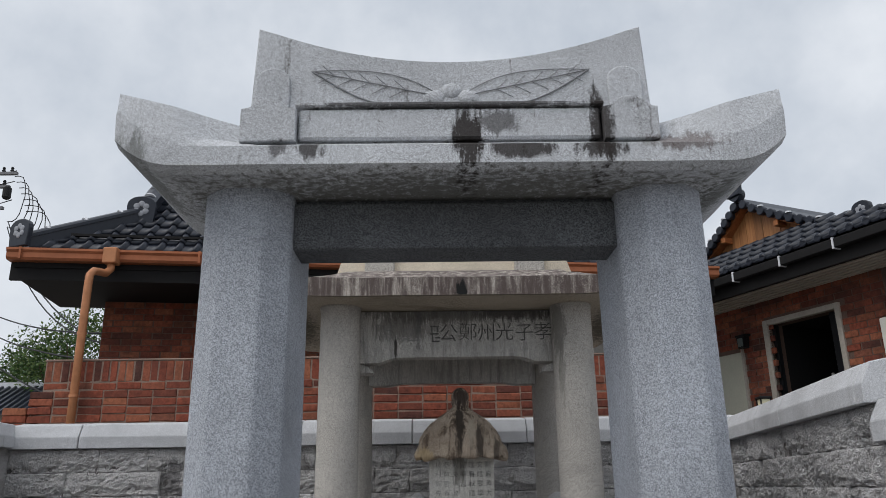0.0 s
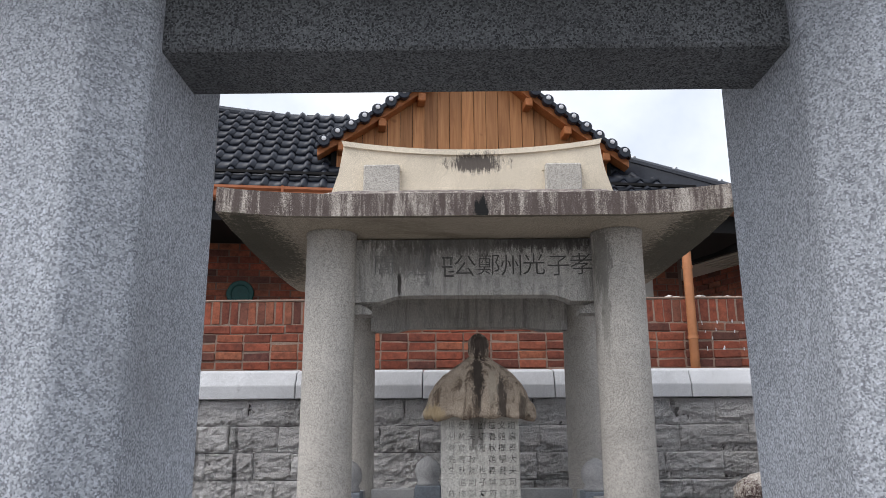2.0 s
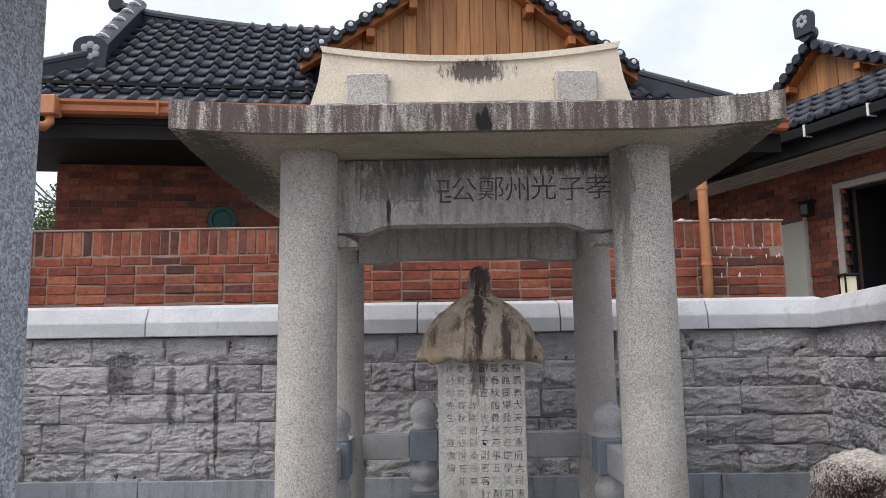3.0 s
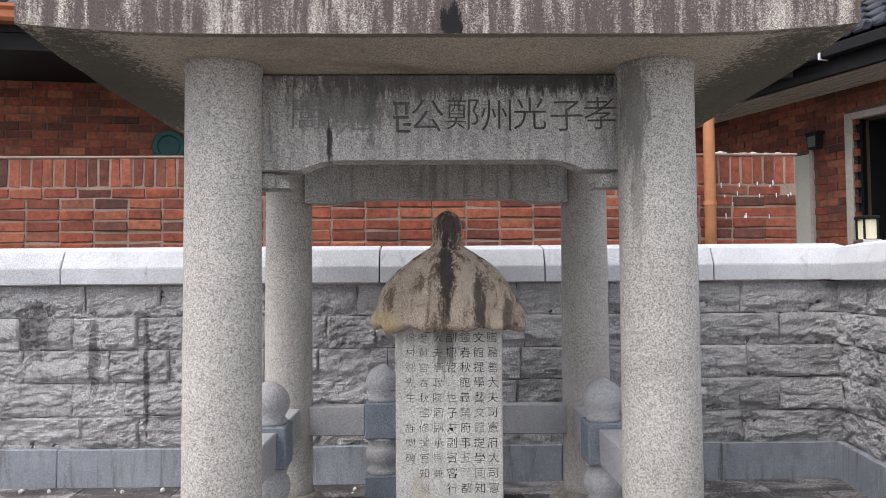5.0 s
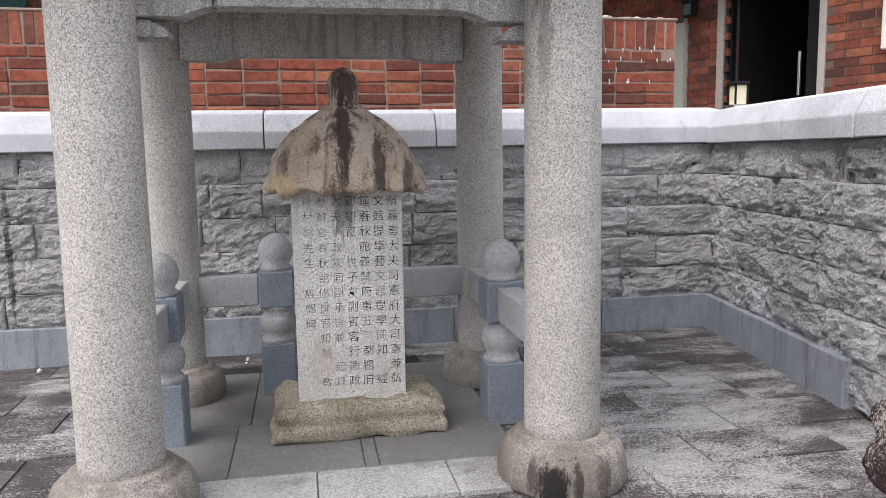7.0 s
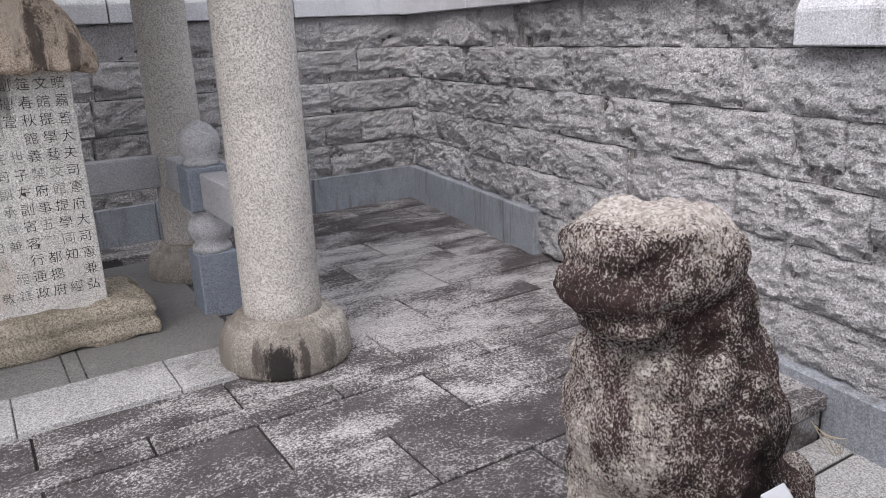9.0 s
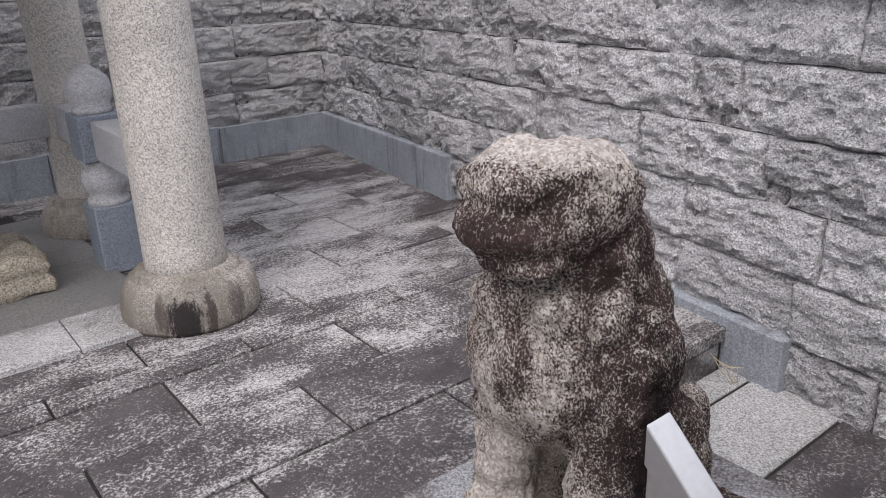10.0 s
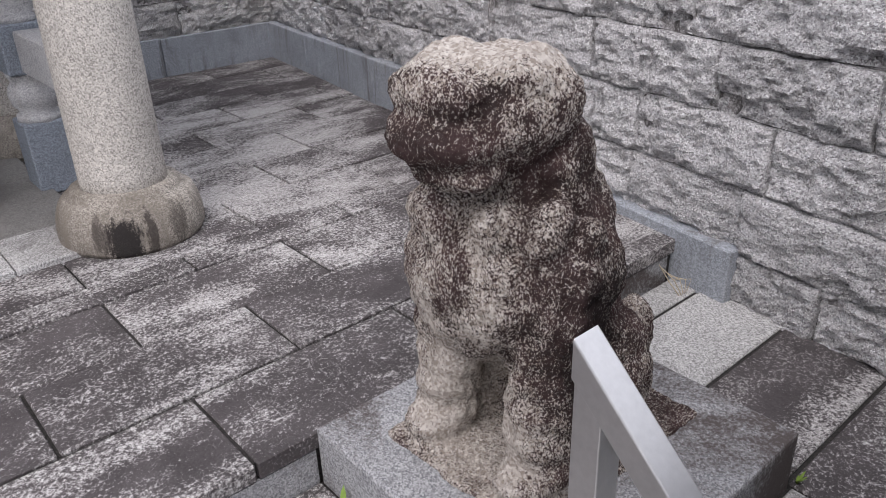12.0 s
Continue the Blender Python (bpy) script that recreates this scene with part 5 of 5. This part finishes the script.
agut = part("gutter", box(-1.6, 3.6, -0.76, -0.66, 3.82, 3.93, 0.01), M_BLACK, annex, "black gutter")
for gx in (-0.55, 0.2, 0.95, 1.7):
    part("gutter_clip", box(gx - 0.012, gx + 0.012, -0.768, -0.655, 3.81, 3.938), M_WHITEPUTTY, agut)
aroof = part("roof", prism([(-1.6, 3.92), (3.6, 3.92), (3.6, 3.96), (-1.6, 3.96)], -0.66, 0.2), M_BLACK, annex, "black tiled roof")
AP = 0.62
bm = bmesh.new()
bm.faces.new([bm.verts.new(p) for p in ((-1.6, -0.70, 3.93), (3.6, -0.70, 3.93), (3.6, 0.0, 3.93 + AP * 0.7), (1.6, 0.0, 3.93 + AP * 0.7), (0.9, 0.36, 3.93 + AP * 1.06), (-1.6, 0.36, 3.93 + AP * 1.06))])
part("roof_sheet", bm, M_BLACK, aroof)
atilt = math.degrees(math.atan(AP))
for j in range(4):
    for i in range(24):
        if -1.5 + 0.205 * i < (3.4 if j < 2 else 1.5 if j < 3 else 0.9):
            part("tile", TILE, None, aroof, m=pose(-1.5 + 0.205 * i, -0.74 + 0.26 * j, 3.95 + AP * 0.26 * j, atilt, 0, 0))
for i in range(24):
    part("eave_disc", lathe([(0.05, 0), (0.05, 0.02), (0.04, 0.026)], 12), M_TILE, aroof, m=pose(-1.5 + 0.205 * i + 0.147, -0.74, 3.995, 90, 0, 0))
agable = part("gable", box(-1.1, 0.7, 0.42, 0.46, 4.4, 4.55), M_BLACK, annex, "pine-boarded gable")
AX, AZ = -0.45, 5.27


def averge(t, side):
    """A place on the annex verge: t from the apex to the foot."""
    return (AX - 0.98 * t, AZ - 0.74 * t ** 0.85) if side < 0 else (AX + 1.38 * t, AZ - 0.80 * t ** 0.8)


part("backing", prism([(AX - 0.93, 4.4), (AX + 1.3, 4.4)] + [(x, z - 0.06) for x, z in [averge(k / 10, 1) for k in range(9, -1, -1)] + [averge(k / 10, -1) for k in range(1, 10)]], 0.416, 0.44), M_BLACK, agable)
for k in range(14):
    x0, x1 = -1.30 + 0.15 * k, -1.15 + 0.15 * k
    zz = []
    for x in (x0, x1):
        t = min(1.0, (AX - x) / 0.98 if x < AX else (x - AX) / 1.38)
        zz.append(averge(t, -1 if x < AX else 1)[1] - 0.05)
    if min(zz) > 4.46:
        part("board", prism([(x0 + 0.003, 4.4), (x1 - 0.003, 4.4), (x1 - 0.003, zz[1]), (x0 + 0.003, zz[0])], 0.37 + 0.004 * (k % 2), 0.41), M_WOOD, agable)
for sg in (-1, 1):
    up = [averge(k / 10, sg) for k in range(11)]
    bm = prism(up + [(x, z - 0.075) for x, z in up[::-1]], 0.24, 0.37)
    bmesh.ops.recalc_face_normals(bm, faces=bm.faces[:])
    part("bargeboard", bm, M_RAFTER, agable)
    bm = prism([(x, z + 0.05) for x, z in up] + up[::-1], 0.16, 2.6)
    bmesh.ops.recalc_face_normals(bm, faces=bm.faces[:])
    part("gable_roof", bm, M_TILE, agable)
    for k in range(1, 10):
        x, z = averge((k - 0.3) / 9.2, sg)
        part("verge_tile", lathe([(0.062, -0.07), (0.066, 0.0), (0.056, 0.012)], 14), M_TILE, agable, m=pose(x, 0.15, z + 0.01, 90, 0, 0))
        if k % 3 == 0:
            part("verge_mortar", lathe([(0.045, 0.0), (0.04, 0.02)], 10), M_WHITEPUTTY, agable, m=pose(x, 0.16, z + 0.07, 0, 0, 0))
    for k in (4, 8):
        x, z = averge((k + 0.2) / 10, sg)
        part("purlin_end", box(x - 0.04, x + 0.04, 0.2, 0.37, z - 0.16, z - 0.075, 0.008), M_RAFTER, agable)
ridge_run("descending_ridge", [(0.86 + 0.75 * t, 0.34 - 0.42 * t, 4.50 - 0.14 * t) for t in (0, 0.5, 1.0)], 0.075, aroof, 4)
end_ornament(pose(1.64, -0.10, 4.22), aroof, 1.05)
part("ridge_tail", lathe([(0.02, -0.06), (0.10, -0.06), (0.11, 0.0), (0.10, 0.06), (0.02, 0.06)], 18), M_TILE, aroof, m=pose(AX, 0.18, 5.36, 90, 0, 0))
end_ornament(pose(AX, 0.12, 5.33), aroof, 1.25)
end_ornament(pose(-1.47, 0.06, 4.40), aroof, 1.0)

# garden lamp standing behind the side coping
glamp = thing("garden_lamp", "small square garden lantern with cream panes", "lamp", at=pose(3.34, 7.80, 0))
part("stem", tube([(0, 0, 0.0), (0, 0, 2.02)], 0.03, 10), M_BLACK, glamp)
part("base_plate", box(-0.07, 0.07, -0.07, 0.07, 2.0, 2.03, 0.004), M_STEEL, glamp)
part("pane", box(-0.045, 0.045, -0.045, 0.045, 2.035, 2.18), M_LAMPGLASS, glamp)
part("roof", box(-0.065, 0.065, -0.065, 0.065, 2.18, 2.205, 0.006), M_BLACK, glamp)
for a in (-1, 1):
    for b in (-1, 1):
        part("corner_bar", box(a * 0.05 - 0.006, a * 0.05 + 0.006, b * 0.05 - 0.006, b * 0.05 + 0.006, 2.03, 2.185), M_BLACK, glamp)

sign = thing("sign_box", "cream sign box with black lettering on the annex", "sign", at=RB @ pose(1.74, -0.06, 0))
part("case", box(-0.14, 0.14, -0.06, 0.07, 2.52, 3.1, 0.012), M_SIGN, sign)
for k, (wd, z) in enumerate(((0.16, 2.86), (0.10, 2.82), (0.14, 2.78), (0.18, 2.69), (0.12, 2.64))):
    part("lettering", box(-wd / 2, wd / 2, -0.063, -0.0605, z, z + (0.024 if k < 3 else 0.012)), M_WIRE, sign)

# ---- distance: neighbour roof, tree, pole and cables ----
neighbour = thing("neighbour_house", "distant low house with a grey tiled roof", "house", at=pose(-19.5, 30, 0))
part("wall", box(-4, 4, 0.6, 6, 0, 4.4), M_FRAME, neighbour)
bm = bmesh.new()
bm.faces.new([bm.verts.new(p) for p in ((-5, 0, 4.3), (5, 0, 4.3), (4.6, 3, 5.75), (-5, 3, 5.75))])
part("roof", bm, M_TILE, neighbour)
for k in range(34):
    part("roof_roll", tube([(-4.9 + 0.29 * k, 0.0, 4.33), (-4.9 + 0.285 * k, 3.0, 5.78)], 0.07, 6), M_TILE, neighbour)
part("ridge", box(-5, 4.6, 2.9, 3.15, 5.7, 5.95), M_WHITEPUTTY, neighbour, "white plastered ridge")


def leafy_tree(at, height, spread, seed):
    tree = thing("broadleaf_tree", "dense green broadleaf tree behind the house", "tree", at=at)
    rnd = random.Random(seed)
    bm = tube([(0, 0, 0), (0.1, 0, height * 0.3), (0.0, 0.1, height * 0.6)], [0.3, 0.22, 0.12], 10)
    tips = []
    for k in range(9):
        a = k * 2.4
        tip = (spread * 0.7 * math.cos(a), spread * 0.7 * math.sin(a), height * (0.55 + 0.35 * rnd.random()))
        tube([(0.05, 0, height * 0.32), (tip[0] * 0.5, tip[1] * 0.5, (tip[2] + height * 0.3) * 0.5), tip], [0.1, 0.06, 0.02], 6, bm)
        tips.append(tip)
    part("trunk", bm, M_BARK, tree)
    tips += [(0, 0, height * 0.95), (spread * 0.3, 0, height * 0.85), (-spread * 0.3, 0.2, height * 0.8)]
    vs, fs = [], []
    for k in range(9000):
        c = Vector(tips[rnd.randrange(len(tips))])
        d = Vector((rnd.gauss(0, 1), rnd.gauss(0, 1), rnd.gauss(0, 0.8)))
        d = d.normalized() * (rnd.random() ** 0.5) * spread * 0.42
        p = c + d
        s = rnd.uniform(0.05, 0.11)
        u = Vector((rnd.gauss(0, 1), rnd.gauss(0, 1), rnd.gauss(0, 1))).normalized()
        w_ = u.cross(Vector((rnd.gauss(0, 1), rnd.gauss(0, 1), rnd.gauss(0, 1)))).normalized()
        i = len(vs)
        vs += [tuple(p - u * s), tuple(p + w_ * s * 0.5), tuple(p + u * s), tuple(p - w_ * s * 0.5)]
        fs.append((i, i + 1, i + 2, i + 3))
    me = bpy.data.meshes.new("crown")
    me.from_pydata(vs, [], fs)
    me.materials.append(M_LEAF)
    part("crown", me, None, tree)
    return tree


leafy_tree(pose(-15.9, 34.5, 0), 9.3, 3.0, 5)
leafy_tree(pose(-19.2, 36, 0), 7.8, 2.8, 8)

pole = thing("utility_pole", "concrete utility pole with insulators and cables", "pole", at=pose(-15.75, 25, 0))
part("shaft", tube([(0, 0, 0), (0, 0, 12.5)], [0.17, 0.11], 12), M_CONCRETE, pole)
for z, l in ((12.2, 1.0), (11.7, 0.8), (10.9, 0.7)):
    part("crossarm", box(-0.15, l + 0.1, -0.06, 0.06, z - 0.05, z + 0.05), M_CONCRETE, pole)
    for k in range(3):
        part("insulator", lathe([(0.05, 0), (0.07, 0.05), (0.04, 0.1), (0.06, 0.15), (0.03, 0.2)], 8, at=(l - 0.1 - 0.3 * k, 0, z + 0.05)), M_WIRE, pole)
part("transformer", lathe([(0.1, 0), (0.14, 0.05), (0.14, 0.4), (0.1, 0.45)], 12, at=(0.9, -0.1, 11.2)), M_WIRE, pole)


def cable(a, b, sag, r=0.012):
    a, b = Vector(a), Vector(b)
    return tube([a.lerp(b, t) - Vector((0, 0, sag * 4 * t * (1 - t))) for t in [k / 12 for k in range(13)]], r, 5)


WIRES = [((-14.7, 25, 12.3), (-30, 30, 14), 0.6), ((-14.7, 25, 11.9), (-30, 30, 13.2), 0.6), ((-14.7, 25, 11.2), (-30, 30, 12.0), 0.8), ((-14.7, 25, 10.4), (-6.5, 14, 4.2), 0.5), ((-14.7, 25, 10.2), (-6.0, 14, 4.0), 0.9),
         ((-15.6, 25, 7.6), (-6.4, 15, 4.4), 0.3), ((-15.8, 25, 7.2), (-6.2, 14, 3.7), 0.3), ((-16, 25, 6.9), (-6.6, 15, 2.9), 0.4)]
for a, b, s in WIRES:
    tagged(part("overhead_cable", cable(a, b, s, 0.018), M_WIRE), "black overhead cable sagging from the utility pole", "cable", "overhead cables")
rnd = random.Random(11)
for k in range(7):
    a = Vector((-14.6 + 0.1 * k, 24.8, 12.0 - 0.22 * k))
    pts = [a + Vector((0.75 * math.sin(math.pi * t) * (0.6 + 0.1 * k) + rnd.uniform(-0.03, 0.03), 0, -1.6 * t + 0.3 * math.sin(6 * t))) for t in [j / 10 for j in range(11)]]
    part("cable_loop", tube(pts, 0.016, 5), M_WIRE, pole, m=pose(15.75, -25, 0))

# ---- small things on the ground ----
for k, (x, y, rz) in enumerate(((0.83, 3.44, 20), (0.80, 3.50, 130), (0.74, 3.47, 75))):
    bm = bmesh.new()
    n = 6
    L, R_ = [], []
    for i in range(n + 1):
        t = i / n
        wd = 0.012 * math.sin(math.pi * t) + 0.0005
        z = 0.006 + 0.008 * math.sin(3 * t + k)
        L.append(bm.verts.new((0.045 * t, -wd, z)))
        R_.append(bm.verts.new((0.045 * t, wd, z + 0.004)))
    for i in range(n):
        bm.faces.new((L[i], L[i + 1], R_[i + 1], R_[i]))
    tagged(part("fallen_leaf", bm, M_DRYLEAF, m=pose(x - 0.06, y - 0.03, LANDING, 0, 0, rz)), "dry curled orange leaf lying on the paving", "leaf", "fallen leaves")


def weed(at, n, size, seed):
    rnd = random.Random(seed)
    bm = bmesh.new()
    for k in range(n):
        a, l = rnd.uniform(0, 6.28), size * rnd.uniform(0.6, 1.2)
        d, s = Vector((math.cos(a), math.sin(a), 0)), Vector((-math.sin(a), math.cos(a), 0)) * size * 0.09
        pts = [d * l * 0.5 * t + Vector((0, 0, l * (t - 0.35 * t * t))) for t in (0, 0.4, 0.75, 1.0)]
        ws = (0.6, 1.0, 0.7, 0.05)
        q = [(bm.verts.new(p - s * w_), bm.verts.new(p + s * w_)) for p, w_ in zip(pts, ws)]
        for i in range(3):
            bm.faces.new((q[i][0], q[i + 1][0], q[i + 1][1], q[i][1]))
    return tagged(part("weed", bm, M_WEED, m=at), "small green weed growing in a paving joint", "weed", "weeds in the joints")


weed(pose(0.735, 3.42, LANDING), 7, 0.085, 1)
weed(pose(1.515, 2.85, LANDING), 12, 0.035, 2)
bm = bmesh.new()
for k in range(5):
    tube([(2.02 + 0.01 * k, 3.47, LANDING + 0.002), (2.0 + 0.015 * k, 3.50 - 0.01 * k, LANDING + 0.05), (1.97 + 0.02 * k, 3.52, LANDING + 0.11 - 0.02 * k)], 0.0016, 4, bm)
tagged(part("dry_straw", bm, M_STRAW), "dry straw tuft caught in the corner by the wall", "straw")

for k in range(14):
    bm = bmesh.new()
    bmesh.ops.create_icosphere(bm, subdivisions=1, radius=rnd.uniform(0.006, 0.016))
    roughen(bm, 0.004, 60, k)
    px, py = (rnd.uniform(-2.6, -1.2), rnd.uniform(6.78, 6.91)) if k < 9 else (rnd.uniform(-0.45, 0.1), rnd.uniform(6.45, 6.8))
    tagged(part("pebble", bm, M_STELE, m=pose(px, py, FLOOR + 0.004)), "small pale stone chip lying on the paving", "pebble", "stone chips by the wall")

# ---- pieces: wall stones, pavers, bricks ----
stone_wall(wall_back, pose(-3.75, 6.982, 0), 6.42, COURSES[:5] + [0.935], 0.73, (0.28, 0.58), 21, 0.012, 0.029)
stone_wall(wall_side, pose(0, 0.012, 0), D_STEP, COURSES[:6], 0.525, (0.30, 0.72), 33, 0.0105, 0.030, M_SIDESTONE)
stone_wall(wall_side_low, pose(D_STEP, 0.012, 0), 4.4, COURSES[1:7], 0.30, (0.36, 0.78), 35, 0.0125, 0.030, M_SIDESTONE)

rows_y = [3.552, 3.857, 4.148, 4.443, 4.562, 4.868, 5.162, 5.478, 5.768, 6.063, 6.357, 6.651, 6.925]
for k in range(12):
    y0, y1 = rows_y[k], rows_y[k + 1]
    x = 0.342 + (0.289 if k % 2 == 0 else 0.0) - 0.578 * 8
    while x < 2.7:
        a, b = max(x, -3.74), min(x + 0.578, WALL_X(y1) - 0.005)
        if b - a > 0.05 and not (a > -0.79 and b < 0.78 and y0 > 4.8):
            dz = random.uniform(-0.003, 0.003)
            part("paver", box(a + 0.004, b - 0.004, y0 + 0.0045, y1 - 0.0045, FLOOR - 0.045, FLOOR + dz, 0.003), M_PAVER, terrace)
        x += 0.578
part("riser", box(-3.8, 0.77, 3.562, 3.60, LANDING - 0.02, FLOOR - 0.05), M_PLINTH, terrace)
part("riser", box(1.503, 2.08, 3.562, 3.60, LANDING - 0.02, FLOOR - 0.05), M_PLINTH, terrace)
for a, b, c, d in ((1.50, 2.12, 3.17, 3.45), (1.50, 2.08, 2.87, 3.165), (1.50, 2.12, 3.455, 3.56), (1.50, 2.05, 2.30, 2.865), (0.76, 1.50, 2.30, 2.855), (0.15, 0.772, 2.85, 3.56), (-0.46, 0.145, 2.85, 3.56), (-1.06, -0.465, 2.85, 3.56), (-1.66, -1.065, 2.85, 3.56), (-2.26, -1.665, 2.85, 3.56), (-2.86, -2.265, 2.85, 3.56), (-3.46, -2.865, 2.85, 3.56), (-3.88, -3.465, 2.85, 3.56)):
    part("paver", box(a + 0.003, b - 0.003, c + 0.003, d - 0.003, LANDING - 0.16 if c < 2.5 else LANDING - 0.05, LANDING, 0.004), M_FLOORSLAB if 0.7 < a < 1.4 or (a > 1.4 and c > 3.0) else M_PAVER, landing)

def brick_kinds(w, h, count):
    """A few bricks with uneven, chipped arrises."""
    made = []
    for k in range(count):
        bm = box(0.006, w, -0.006, 0.09, 0.006, h, 0.006)
        for v in bm.verts:
            v.co += Vector((random.uniform(-1, 1), random.uniform(-0.8, 0.8), random.uniform(-1, 1))) * 0.005
        made.append(mesh_of(bm, M_BRICK, name="brick"))
    return made


BRICKS, SOLDIERS = brick_kinds(0.246, 0.077, 7), brick_kinds(0.078, 0.214, 7)
for i in range(83):
    part("brick", random.choice(SOLDIERS), None, brick_wall, m=pose(-4.05 + 0.0838 * i, 7.985 + random.uniform(-0.004, 0.003), 2.466 + random.uniform(-0.002, 0.002), 0, random.uniform(-0.8, 0.8), 0))
for j in range(7):
    z = 2.466 - 0.083 * (j + 1)
    x = -4.05 - (0.127 if j % 2 else 0.0) - (0.254 * max(0, j - 1) // 0.254 * 0.127 if j > 0 else 0)
    while x < 2.78:
        part("brick", random.choice(BRICKS), None, brick_wall, m=pose(min(x, 2.652), 7.985 + random.uniform(-0.007, 0.004), z + random.uniform(-0.004, 0.004), 0, random.uniform(-0.6, 0.6), 0))
        x += 0.2535


def joined_bricks(name, length, z0, z1, parent, m, gaps=()):
    """Courses of bricks on a far wall, one joined mesh."""
    rnd = random.Random(len(name) + int(length * 10))
    vs, fs = [], []
    j, z = 0, z0
    while z < z1:
        s = -(0.12 if j % 2 else 0.0)
        while s < length:
            a, b = max(0, s), min(length, s + 0.235)
            if b - a > 0.03 and not any(g0 < (a + b) / 2 < g1 and z < gz for g0, g1, gz in gaps):
                d = rnd.uniform(0.004, 0.012)
                k = len(vs)
                vs += [(x, y, q) for y in (-d, 0.03) for x, q in ((a, z), (b - 0.008, z), (b - 0.008, z + 0.071), (a, z + 0.071))]
                fs += [(k, k + 1, k + 2, k + 3), (k + 1, k, k + 4, k + 5), (k + 2, k + 1, k + 5, k + 6), (k + 3, k + 2, k + 6, k + 7), (k, k + 3, k + 7, k + 4)]
            s += 0.247
        z += 0.080
        j += 1
    me = bpy.data.meshes.new(name)
    me.from_pydata(vs, [], fs)
    me.materials.append(M_HOUSEBRICK)
    ob = part(name, me, None, parent, m=m)
    ob["kind"] = "stuff"
    return ob


joined_bricks("bricks", 7.2, 2.2, 3.72, house, pose(-4.04, 9.52, 0))
joined_bricks("bricks", 4.85, 1.7, 3.68, annex, pose(-3.2, 0.012, 0), gaps=((3.12, 4.2, 3.40), (2.08, 2.66, 3.1)))
